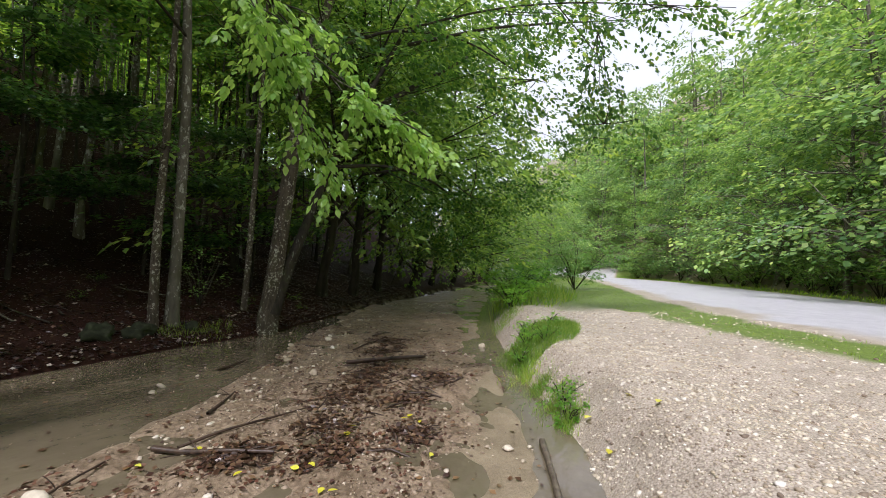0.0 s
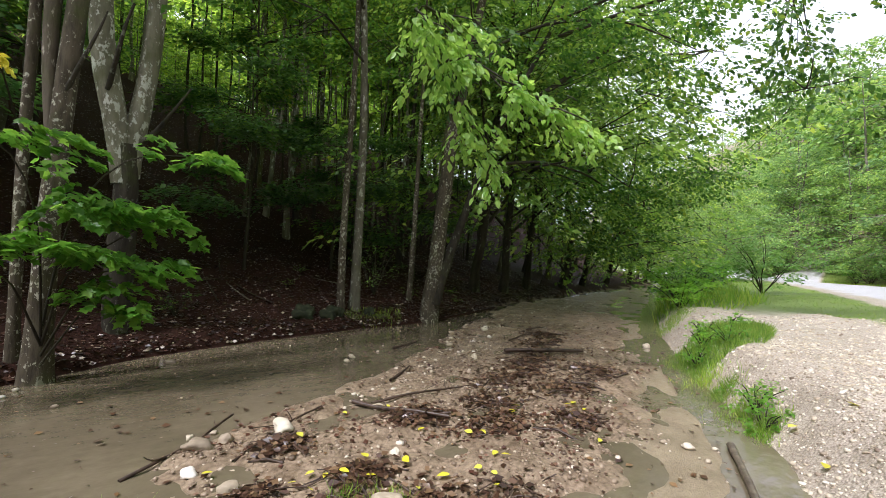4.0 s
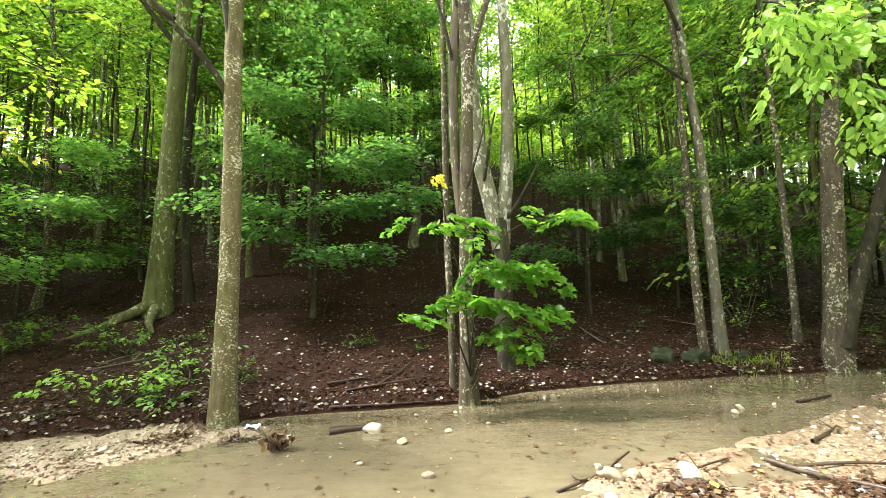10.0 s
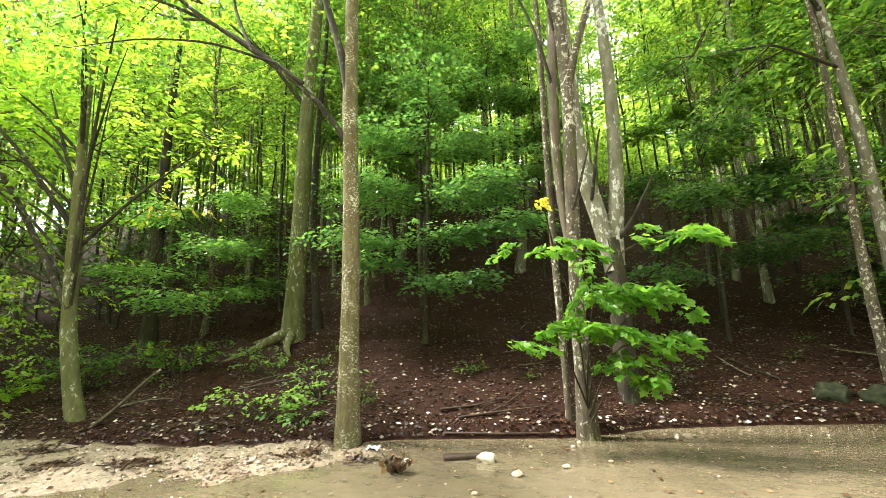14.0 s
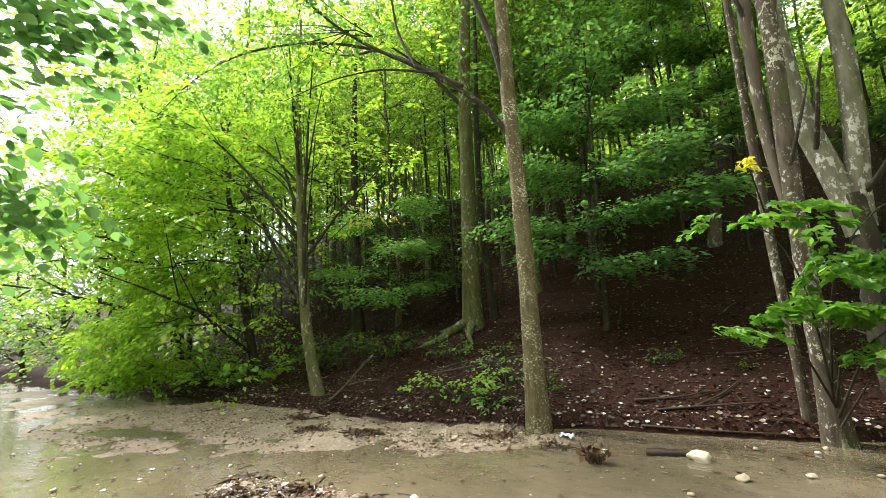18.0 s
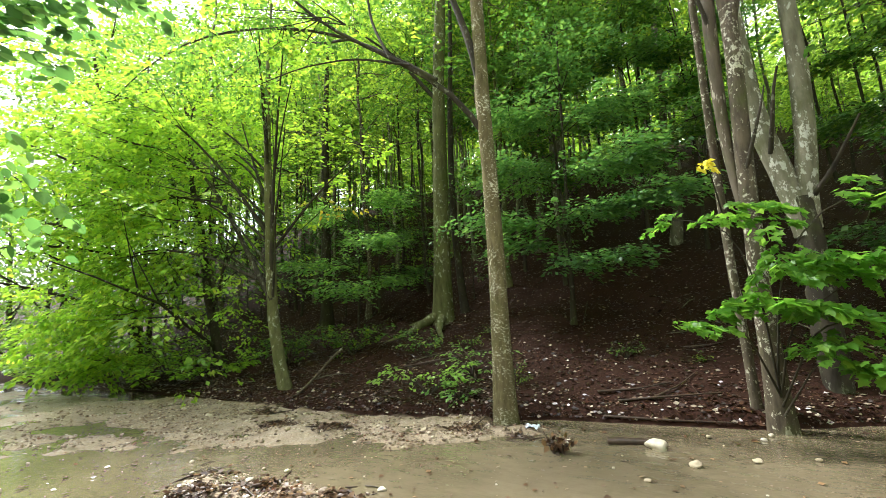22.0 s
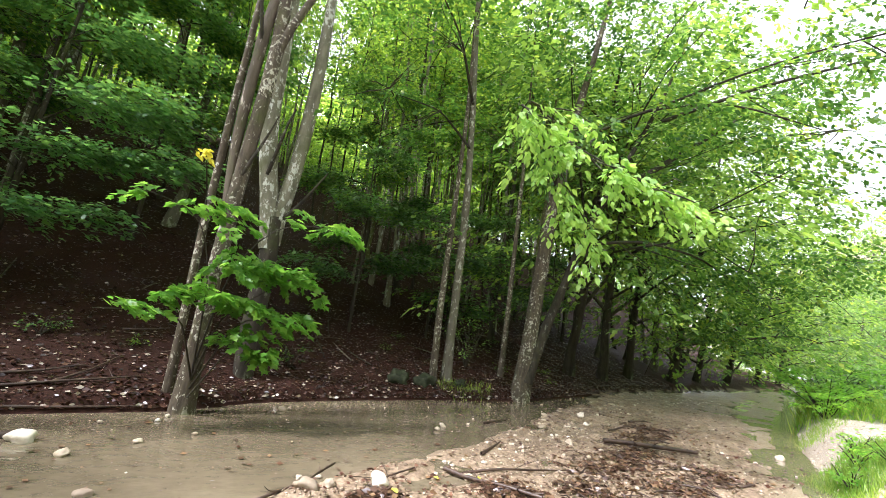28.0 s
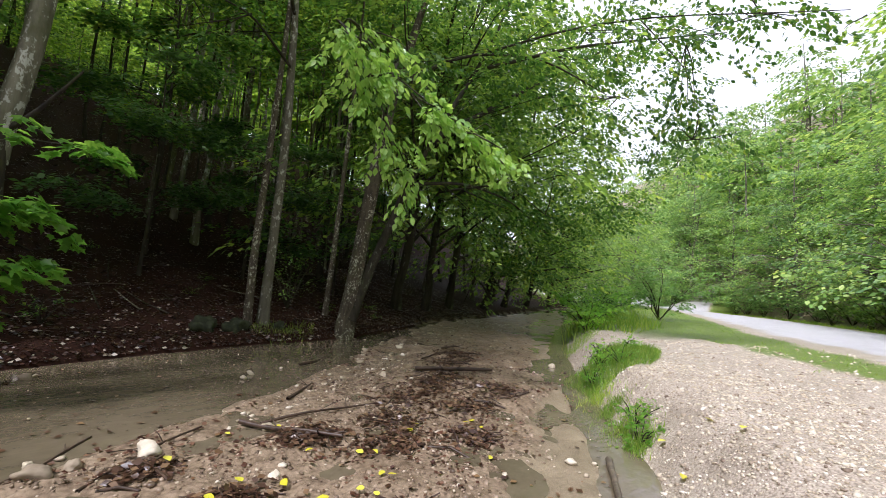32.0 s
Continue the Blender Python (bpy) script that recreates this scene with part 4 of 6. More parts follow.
# ---- the trees at the water's edge, stem by stem ----
hero("tree", "pale straight trunk with lichen flecks forking above the creek bank", bark_flecked,
     [([(-2.95, 5.52, 0.0), (-2.94, 5.5, 1.1), (-2.91, 5.5, 2.1), (-2.91, 5.5, 3.2), (-2.95, 5.5, 4.25), (-2.96, 5.5, 5.5), (-2.97, 5.55, 6.9), (-2.9, 5.7, 9.5), (-2.7, 5.9, 13.0)], 0.15, 0.05)],
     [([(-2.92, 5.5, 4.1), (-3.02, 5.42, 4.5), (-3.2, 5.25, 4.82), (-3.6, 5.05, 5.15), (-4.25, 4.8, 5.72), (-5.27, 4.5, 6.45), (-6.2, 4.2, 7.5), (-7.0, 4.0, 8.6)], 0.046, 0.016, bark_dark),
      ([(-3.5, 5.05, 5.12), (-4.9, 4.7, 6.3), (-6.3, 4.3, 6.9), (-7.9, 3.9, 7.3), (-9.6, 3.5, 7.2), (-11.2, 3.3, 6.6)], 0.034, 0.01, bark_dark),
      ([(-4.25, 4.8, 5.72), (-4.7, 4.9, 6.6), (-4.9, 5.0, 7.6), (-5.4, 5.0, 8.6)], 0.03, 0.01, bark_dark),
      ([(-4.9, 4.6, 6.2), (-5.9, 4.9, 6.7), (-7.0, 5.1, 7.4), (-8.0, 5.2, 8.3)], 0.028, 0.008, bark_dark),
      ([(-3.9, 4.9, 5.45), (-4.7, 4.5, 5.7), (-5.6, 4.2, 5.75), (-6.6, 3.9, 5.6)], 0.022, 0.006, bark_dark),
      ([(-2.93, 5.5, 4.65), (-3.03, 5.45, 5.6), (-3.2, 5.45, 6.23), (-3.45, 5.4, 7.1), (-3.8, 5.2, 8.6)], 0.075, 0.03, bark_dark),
      ([(-2.97, 5.55, 7.0), (-2.3, 5.0, 8.4), (-1.6, 4.4, 9.6)], 0.05, 0.015)],
     [([(-5.0, 4.6, 6.5), (-7.0, 4.0, 8.8)], 46, 0.7), ([(-5.5, 4.5, 6.8), (-11.2, 3.3, 6.9)], 80, 0.75), ([(-3.4, 5.4, 7.4), (-3.9, 5.0, 9.5)], 40, 0.9),
      ([(-2.9, 5.6, 8.5), (-2.7, 5.9, 13.0)], 60, 1.7), ([(-2.3, 5.0, 8.4), (-1.2, 4.0, 10.0)], 40, 0.8)], 501, leaf_green, leaf=0.1)

hero("tree", "old twisted alder with lichened and peeling fused stems at the creek", bark_lichen,
     [([(0.13, 6.15, -0.02), (0.12, 6.15, 0.97), (0.14, 6.15, 1.83), (0.18, 6.15, 2.73), (0.2, 6.15, 3.37), (0.26, 6.15, 4.04), (0.3, 6.15, 4.74), (0.34, 6.15, 5.2), (0.27, 6.2, 6.25), (0.25, 6.25, 7.1), (0.4, 6.4, 9.5), (0.5, 6.6, 12.0)], 0.112, 0.075),
      ([(0.14, 6.2, 2.3), (0.09, 6.24, 2.9), (0.06, 6.25, 3.5), (0.06, 6.25, 4.1), (0.1, 6.25, 5.2), (0.2, 6.25, 6.2), (0.23, 6.25, 7.1)], 0.06, 0.09, bark_peeled)],
     [([(0.3, 6.12, 4.9), (0.36, 6.1, 5.2), (0.54, 6.1, 5.73), (0.79, 6.1, 6.42), (1.0, 6.05, 7.14), (1.2, 6.0, 8.2)], 0.065, 0.03),
      ([(0.08, 6.2, 5.1), (0.0, 6.1, 5.53), (-0.16, 6.1, 6.23), (-0.43, 6.1, 6.97), (-0.8, 6.0, 7.8)], 0.03, 0.01, bark_dark),
      ([(0.2, 6.2, 5.9), (0.12, 6.1, 6.5), (-0.05, 6.0, 7.3)], 0.025, 0.01, bark_dark),
      ([(0.2, 6.08, 3.0), (0.3, 6.0, 3.3), (0.45, 5.95, 3.75), (0.5, 5.95, 3.95)], 0.028, 0.008, bark_dark)],
     [([(0.3, 6.3, 8.5), (0.5, 6.6, 12.0)], 30, 1.4)], 511, leaf_green, leaf=0.1)
hero("tree", "thin lichen-white stem beside the twisted alder", bark_lichen,
     [([(-0.07, 6.42, 0.05), (-0.08, 6.4, 1.2), (-0.1, 6.4, 2.2), (-0.08, 6.4, 3.7), (-0.06, 6.4, 5.2), (-0.02, 6.4, 6.7), (-0.2, 6.5, 10.0)], 0.06, 0.03)],
     [], [([(-0.1, 6.4, 7.5), (-0.2, 6.5, 10.0)], 40, 1.2)], 512, leaf_green)
hero("tree", "stout grey trunk dividing low into two pale stems", bark_pale,
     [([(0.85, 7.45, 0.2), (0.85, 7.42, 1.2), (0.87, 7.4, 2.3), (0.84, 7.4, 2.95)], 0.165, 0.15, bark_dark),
      ([(0.85, 7.41, 2.3), (0.8, 7.4, 3.0), (0.6, 7.4, 3.47), (0.49, 7.4, 4.1), (0.47, 7.4, 4.8), (0.46, 7.4, 5.6), (0.44, 7.4, 6.5), (0.44, 7.45, 8.2), (0.5, 7.7, 12.5)], 0.15, 0.06, bark_pale),
      ([(0.87, 7.41, 2.4), (0.9, 7.4, 3.05), (1.0, 7.4, 3.4), (1.06, 7.4, 3.95), (1.1, 7.4, 4.8), (1.11, 7.4, 5.9), (1.1, 7.4, 7.0), (1.04, 7.45, 8.2), (0.95, 7.7, 12.0)], 0.13, 0.06, bark_pale)],
     [([(0.6, 7.3, 3.5), (0.66, 7.1, 3.9), (0.72, 7.0, 4.3), (0.8, 6.95, 4.6)], 0.035, 0.015, bark_dark),
      ([(0.95, 7.35, 2.8), (1.15, 7.2, 3.05), (1.5, 7.0, 3.7)], 0.04, 0.012, bark_dark)],
     [([(0.5, 7.5, 9.0), (0.5, 7.7, 12.5)], 40, 1.7), ([(1.03, 7.5, 9.0), (1.2, 7.7, 12.0)], 40, 1.7)], 513, leaf_green)

hero("tree", "thick mossy beech trunk with spreading roots on the slope", bark_olive,
     [([(-6.4, 9.3, 1.25), (-6.36, 9.3, 3.2), (-6.28, 9.3, 5.4), (-6.19, 9.3, 8.1), (-5.97, 9.35, 10.9), (-5.7, 9.5, 16.0)], 0.25, 0.09)],
     [([(-6.5, 9.15, 1.55), (-6.9, 8.7, 1.22), (-7.4, 8.1, 0.92)], 0.14, 0.03), ([(-6.3, 9.1, 1.5), (-6.1, 8.6, 1.2), (-5.7, 8.2, 1.0)], 0.12, 0.03),
      ([(-6.6, 9.3, 1.5), (-7.2, 9.2, 1.35), (-7.9, 9.0, 1.15)], 0.1, 0.02), ([(-6.2, 9.3, 7.5), (-7.2, 8.8, 9.0), (-8.4, 8.3, 10.2)], 0.07, 0.02, bark_dark)],
     [([(-5.9, 9.4, 10), (-5.7, 9.5, 16)], 70, 1.9), ([(-7.0, 8.9, 8.8), (-8.6, 8.2, 10.4)], 40, 0.9)], 521, leaf_green)
hero("tree", "slim dark trunk close behind the mossy beech", bark_dark,
     [([(-6.0, 9.8, 1.4), (-6.24, 9.8, 4.15), (-6.19, 9.8, 6.9), (-5.95, 9.8, 10.2), (-5.9, 9.9, 14.0)], 0.11, 0.03)],
     [], [([(-6.0, 9.8, 9.0), (-5.9, 9.9, 14)], 70, 1.4)], 522, leaf_green)

hero("tree", "slender lichen-blotched trunk of a pair at the water", bark_lichen,
     [([(4.62, 8.12, 0.1), (4.57, 8.1, 1.84), (4.62, 8.1, 3.67), (4.67, 8.1, 5.5), (4.69, 8.1, 6.8), (4.6, 8.2, 11.0)], 0.078, 0.03)],
     [([(4.6, 8.1, 3.3), (4.35, 7.9, 3.5), (4.1, 7.7, 3.55)], 0.02, 0.006)],
     [([(4.65, 8.1, 7.5), (4.6, 8.2, 11)], 50, 1.4), ([(4.5, 7.9, 3.4), (3.9, 7.6, 3.5)], 5, 0.15)], 531, leaf_green)
hero("tree", "slender pale trunk of a pair at the water", bark_grey,
     [([(4.92, 8.12, 0.15), (4.93, 8.1, 1.85), (4.95, 8.1, 4.3), (4.83, 8.1, 6.7), (4.66, 8.1, 8.8), (4.6, 8.2, 12.5)], 0.11, 0.04)],
     [([(4.83, 8.1, 6.7), (3.8, 7.2, 7.6), (2.6, 6.4, 7.9)], 0.04, 0.01, bark_dark), ([(4.9, 8.1, 5.6), (3.6, 7.3, 5.8), (2.4, 6.7, 5.4)], 0.03, 0.008, bark_dark)],
     [([(4.7, 8.1, 8), (4.6, 8.2, 12.5)], 60, 1.6), ([(4.0, 7.4, 7.4), (2.4, 6.3, 8)], 30, 0.6), ([(3.6, 7.3, 5.8), (2.2, 6.6, 5.4)], 14, 0.4)], 532, leaf_green)
hero("tree", "thin dark lichened stem behind the creek bank", bark_lichen,
     [([(6.75, 8.62, 0.2), (6.81, 8.6, 1.93), (6.87, 8.6, 4.06), (6.91, 8.6, 6.0), (7.0, 8.7, 10.0)], 0.075, 0.02)],
     [], [([(6.9, 8.6, 6.0), (7.0, 8.7, 10.0)], 60, 1.4)], 533, leaf_green)

hero("tree", "leaning maple trunk whose long limbs reach over the creek", bark_lichen,
     [([(6.55, 7.62, -0.03), (6.75, 7.6, 1.63), (6.95, 7.6, 3.46), (7.1, 7.6, 4.8), (7.35, 7.6, 6.16), (7.7, 7.6, 7.4), (8.3, 7.6, 9.5), (9.0, 7.6, 12.5)], 0.19, 0.05),
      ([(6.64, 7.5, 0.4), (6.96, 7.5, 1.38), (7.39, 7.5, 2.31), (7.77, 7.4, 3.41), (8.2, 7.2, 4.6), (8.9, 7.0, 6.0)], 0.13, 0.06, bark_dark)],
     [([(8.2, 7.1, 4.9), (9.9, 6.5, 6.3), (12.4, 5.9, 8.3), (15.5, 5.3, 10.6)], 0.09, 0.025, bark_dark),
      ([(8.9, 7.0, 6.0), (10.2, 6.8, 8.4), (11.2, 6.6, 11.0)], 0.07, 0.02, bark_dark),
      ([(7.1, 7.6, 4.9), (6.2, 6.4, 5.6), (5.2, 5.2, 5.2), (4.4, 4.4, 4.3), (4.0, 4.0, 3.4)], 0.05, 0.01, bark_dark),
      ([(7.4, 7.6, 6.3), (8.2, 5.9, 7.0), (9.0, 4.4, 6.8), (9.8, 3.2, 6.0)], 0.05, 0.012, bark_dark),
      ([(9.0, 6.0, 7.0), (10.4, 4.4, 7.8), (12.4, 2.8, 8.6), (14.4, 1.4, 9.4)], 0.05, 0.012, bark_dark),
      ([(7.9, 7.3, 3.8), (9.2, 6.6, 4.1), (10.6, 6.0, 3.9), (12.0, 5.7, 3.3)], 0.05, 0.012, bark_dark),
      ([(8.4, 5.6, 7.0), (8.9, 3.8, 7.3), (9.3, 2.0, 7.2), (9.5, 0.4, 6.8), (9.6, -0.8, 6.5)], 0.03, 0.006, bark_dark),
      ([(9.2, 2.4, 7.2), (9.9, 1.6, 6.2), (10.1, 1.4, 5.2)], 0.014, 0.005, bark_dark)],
     [([(8.6, 6.9, 5.4), (15.8, 5.2, 10.8)], 130, 0.9), ([(9.4, 6.9, 7.0), (11.4, 6.5, 12.0)], 120, 1.2), ([(7.6, 7.5, 7.4), (9.0, 7.6, 12.5)], 130, 1.5),
      ([(7.8, 6.5, 6.8), (10.0, 3.0, 6.0)], 70, 0.7), ([(8.6, 6.9, 4.0), (12.2, 5.6, 3.2)], 90, 0.7), ([(6.0, 6.2, 5.6), (5.0, 5.0, 5.0)], 24, 0.45), ([(10.0, 4.6, 7.4), (14.0, 1.6, 9.2)], 60, 0.9), ([(11.0, 5.0, 6.0), (15.6, 2.6, 6.2)], 55, 0.8), ([(10.4, 4.8, 3.4), (15.4, 4.8, 4.6)], 110, 0.8), ([(10.6, 6.0, 2.0), (14.5, 7.0, 2.6)], 90, 0.7), ([(8.9, 3.6, 7.2), (9.5, 0.4, 6.8), (9.7, -1.0, 6.4)], 34, 0.4), ([(9.6, 1.6, 6.6), (10.1, 1.5, 4.8)], 22, 0.3), ([(8.7, 3.0, 8.0), (8.8, 0.6, 8.0)], 30, 0.5)], 541, leaf_green, leaf=0.12)
hero("bough", "hanging maple bough over the gravel bar, skylight painted into its leaves", bark_dark,
     [([(5.2, 5.2, 5.2), (4.4, 4.5, 4.6), (3.8, 4.0, 3.8), (4.1, 3.7, 3.0)], 0.02, 0.006)],
     [([(4.5, 4.5, 4.4), (4.5, 3.6, 3.7), (4.8, 2.9, 3.0)], 0.012, 0.005)],
     [([(3.1, 3.95, 4.25), (3.55, 3.9, 3.8), (3.95, 3.8, 3.1), (4.2, 3.7, 2.65)], 40, 0.11), ([(4.0, 3.6, 3.7), (4.5, 3.1, 3.3), (4.85, 2.8, 3.0)], 36, 0.10), ([(3.3, 4.0, 4.4), (4.2, 3.8, 4.0)], 20, 0.2)], 545, leaf_skylit, leaf=0.1, per=17, spray_len=0.36, droop=0.35, shape="leaf")

r = np.random.default_rng(552)
FAN = []
for k in range(13):
    z0 = 1.9 + 0.27 * k
    foot_x = float(np.interp(z0, [1.76, 3.44, 5.3], [-8.15, -8.27, -8.42]))
    reach, side, rise = float(r.uniform(1.8, 4.4)), float(r.uniform(-1.3, 0.7)), float(r.uniform(1.4, 2.6))
    way = -1 if k % 4 else 0.55
    FAN.append(([(foot_x, 5.45, z0), (foot_x + way * 0.3 * reach, 5.45 + 0.25 * side, z0 + 0.5 * rise), (foot_x + way * 0.65 * reach, 5.45 + 0.6 * side, z0 + 0.85 * rise), (foot_x + way * reach, 5.45 + side, z0 + rise)], 0.03, 0.007, bark_dark))
hero("tree", "many-branched young hornbeam leaning from the creek edge", bark_olive,
     [([(-7.55, 5.45, -0.02), (-7.86, 5.45, 0.8), (-8.15, 5.45, 1.76), (-8.27, 5.45, 3.44), (-8.42, 5.45, 5.3), (-8.55, 5.5, 7.6), (-8.6, 5.6, 9.5)], 0.14, 0.03)],
     [([(-8.11, 5.4, 2.0), (-8.84, 5.3, 3.1), (-9.7, 5.2, 4.4), (-11.2, 5.1, 5.9), (-14.0, 4.9, 7.9)], 0.065, 0.015, bark_dark),
      ([(-8.2, 5.45, 2.4), (-8.0, 5.3, 4.0), (-7.6, 5.1, 5.6), (-7.0, 4.8, 7.0)], 0.05, 0.012, bark_dark),
      ([(-8.3, 5.45, 3.4), (-9.0, 4.9, 4.8), (-9.9, 4.3, 6.0), (-10.8, 3.8, 6.7)], 0.045, 0.01, bark_dark),
      ([(-8.35, 5.45, 4.0), (-9.2, 5.6, 5.4), (-10.2, 5.8, 7.0)], 0.045, 0.01, bark_dark),
      ([(-8.3, 5.45, 3.0), (-7.4, 5.9, 4.2), (-6.4, 6.2, 5.0)], 0.04, 0.01, bark_dark),
      ([(-8.4, 5.45, 5.0), (-8.0, 5.0, 6.4), (-7.4, 4.5, 7.6)], 0.035, 0.01, bark_dark),
      ([(-8.5, 5.3, 2.5), (-9.6, 4.8, 3.1), (-11.0, 4.3, 3.4), (-12.4, 3.9, 3.2)], 0.04, 0.01, bark_dark),
      ([(-9.7, 5.2, 4.4), (-10.9, 4.7, 4.7), (-12.2, 4.3, 4.6)], 0.03, 0.008, bark_dark)] + FAN,
     [([(-10.8, 5.1, 5.5), (-14.2, 4.8, 8.0)], 100, 0.8), ([(-7.8, 5.2, 4.8), (-6.8, 4.7, 7.4)], 22, 0.7), ([(-9.8, 4.4, 5.8), (-11.2, 3.6, 6.9)], 60, 0.7), ([(-9.0, 5.6, 5.2), (-10.4, 5.9, 7.2)], 60, 0.8),
      ([(-7.2, 6.0, 4.2), (-6.2, 6.3, 5.2)], 8, 0.5), ([(-10.8, 4.5, 3.3), (-12.8, 3.8, 3.1)], 110, 0.6), ([(-11.6, 4.3, 2.0), (-13.6, 3.7, 1.8)], 110, 0.5), ([(-12.6, 4.2, 0.9), (-14.6, 3.8, 1.0)], 80, 0.4), ([(-10.5, 4.2, 4.0), (-13.0, 3.2, 4.6)], 120, 0.7), ([(-10.5, 4.0, 5.6), (-13.0, 2.8, 6.2)], 100, 0.8), ([(-10.9, 4.7, 4.7), (-12.6, 4.2, 4.6)], 50, 0.6), ([(-8.4, 5.4, 7.0), (-8.6, 5.6, 10)], 50, 1.2)], 551, leaf_lime, leaf=0.125, spray_len=0.8, per=32)
hero("tree", "dark upright trunk with dead side twigs on the slope", bark_dark,
     [([(-11.1, 9.5, 1.4), (-11.1, 9.5, 4.2), (-11.13, 9.5, 6.4), (-11.12, 9.5, 8.6), (-11.0, 9.6, 13.0)], 0.2, 0.04)],
     [([(-11.1, 9.4, 2.6), (-12.0, 8.9, 2.9), (-12.8, 8.5, 2.7)], 0.03, 0.008), ([(-11.1, 9.4, 3.4), (-10.2, 8.8, 4.0), (-9.4, 8.4, 4.3)], 0.03, 0.008), ([(-11.1, 9.5, 5.4), (-12.4, 9.2, 6.8), (-13.6, 9.0, 7.6)], 0.05, 0.01)],
     [([(-11.1, 9.5, 7), (-11, 9.6, 13)], 110, 1.8), ([(-12.0, 9.2, 6.4), (-13.8, 9.0, 7.8)], 30, 0.7)], 561, leaf_green)
hero("sapling", "young beech with flat tiers of leaves on the brown slope", bark_dark,
     [([(-2.92, 9.0, 1.3), (-2.83, 9.0, 3.3), (-2.76, 9.0, 5.3), (-2.65, 9.0, 7.9)], 0.055, 0.015)],
     [([(-2.85, 9.0, 3.0), (-3.5, 8.7, 3.6), (-4.2, 8.5, 3.8)], 0.018, 0.005), ([(-2.82, 9.0, 3.2), (-1.8, 8.6, 3.9), (-0.8, 8.4, 3.8)], 0.018, 0.005), ([(-2.8, 9.0, 3.9), (-2.1, 8.6, 4.4), (-1.3, 8.4, 4.6)], 0.016, 0.005)],
     [([(-3.0, 8.8, 3.4), (-4.4, 8.4, 3.7)], 60, 0.28), ([(-2.9, 8.8, 3.5), (-0.9, 8.3, 3.6)], 90, 0.28), ([(-2.6, 8.7, 4.3), (-1.2, 8.3, 4.5)], 60, 0.25), ([(-3.0, 8.8, 4.6), (-4.2, 8.5, 5.0)], 46, 0.28), ([(-3.4, 8.8, 2.5), (-2.0, 8.4, 2.6)], 40, 0.25), ([(-3.2, 8.8, 3.05), (-4.0, 8.4, 3.0)], 30, 0.2), ([(-2.8, 9, 5.4), (-1.6, 8.7, 5.9)], 36, 0.3), ([(-2.8, 9, 6.0), (-3.9, 8.8, 6.4)], 36, 0.3), ([(-2.7, 9, 6.4), (-2.6, 9, 7.9)], 40, 0.5)], 571, leaf_mid, leaf=0.115, hang=0.3, flat=0.22)
for sx, sy, hh, sd, lf in ((3.4, 10.6, 5.0, 575, leaf_deep), (-8.6, 8.4, 4.2, 576, leaf_mid), (5.8, 11.0, 4.6, 577, leaf_deep), (8.4, 10.6, 4.4, 578, leaf_deep), (-9.8, 10.6, 4.6, 592, leaf_deep)):
    fx, fy, fz = foot(sx, sy)
    a0 = sd * 1.7
    tiers = []
    for q in range(7):
        zz, aa, ll = fz + hh * (0.3 + 0.1 * q), a0 + q * 2.3, 1.7 - 0.14 * q
        tiers.append(([(fx + 0.3 * math.cos(aa), fy + 0.3 * math.sin(aa), zz), (fx + ll * math.cos(aa), fy + ll * math.sin(aa), zz + 0.2)], 30, 0.22))
    hero("sapling", "young beech with flat leaf tiers in the shade of the slope", bark_dark, [([(fx, fy, fz), (fx + 0.08, fy, fz + hh * 0.5), (fx, fy + 0.1, fz + hh)], 0.04, 0.012)],
         [([(fx, fy, p[0][2] - 0.15), p[0], p[1]], 0.014, 0.005) for p, _, _ in tiers], tiers, sd, lf, leaf=0.115, hang=0.3, flat=0.22)["group"] = "understory saplings"
for sx, sy, hh, sd, lf in ((-3.7, 11.2, 8.0, 601, leaf_mid), (-1.7, 12.4, 8.6, 602, leaf_green), (-5.2, 12.2, 8.4, 603, leaf_green), (-0.4, 13.4, 8.2, 604, leaf_mid), (3.9, 12.2, 8.0, 605, leaf_green)):
    fx, fy, fz = foot(sx, sy)
    tiers = []
    for q in range(10):
        zz, aa, ll = fz + hh * (0.36 + 0.06 * q), sd * 1.7 + q * 2.3, 2.1 - 0.13 * q
        tiers.append(([(fx + 0.3 * math.cos(aa), fy + 0.3 * math.sin(aa), zz), (fx + ll * math.cos(aa), fy + ll * math.sin(aa), zz + 0.15)], 34, 0.24))
    hero("sapling", "tall young beech with flat leaf tiers higher on the slope", bark_dark, [([(fx, fy, fz), (fx + 0.1, fy, fz + hh * 0.5), (fx, fy + 0.1, fz + hh)], 0.055, 0.012)],
         [([(fx, fy, p[0][2] - 0.2), p[0], p[1]], 0.016, 0.005) for p, _, _ in tiers], tiers, sd, lf, leaf=0.12, hang=0.3, flat=0.22)["group"] = "understory saplings"
for x, y, h, rr, sd, bk in ((-5.2, 13.6, 17, 0.13, 581, bark_grey), (-4.2, 13.0, 16, 0.1, 582, bark_grey), (-1.2, 14.0, 17, 0.14, 583, bark_grey)):
    far = tree(foot(x, y), h, rr, sd, bk, leaf_green, lean=(0.3, 0.2), crown_from=0.5, crown_wide=2.4, limbs=14, sprays=190, per=24, leaf=0.13, label="tall pale-barked beech high on the slope")
    far["group"] = "woodland trees"

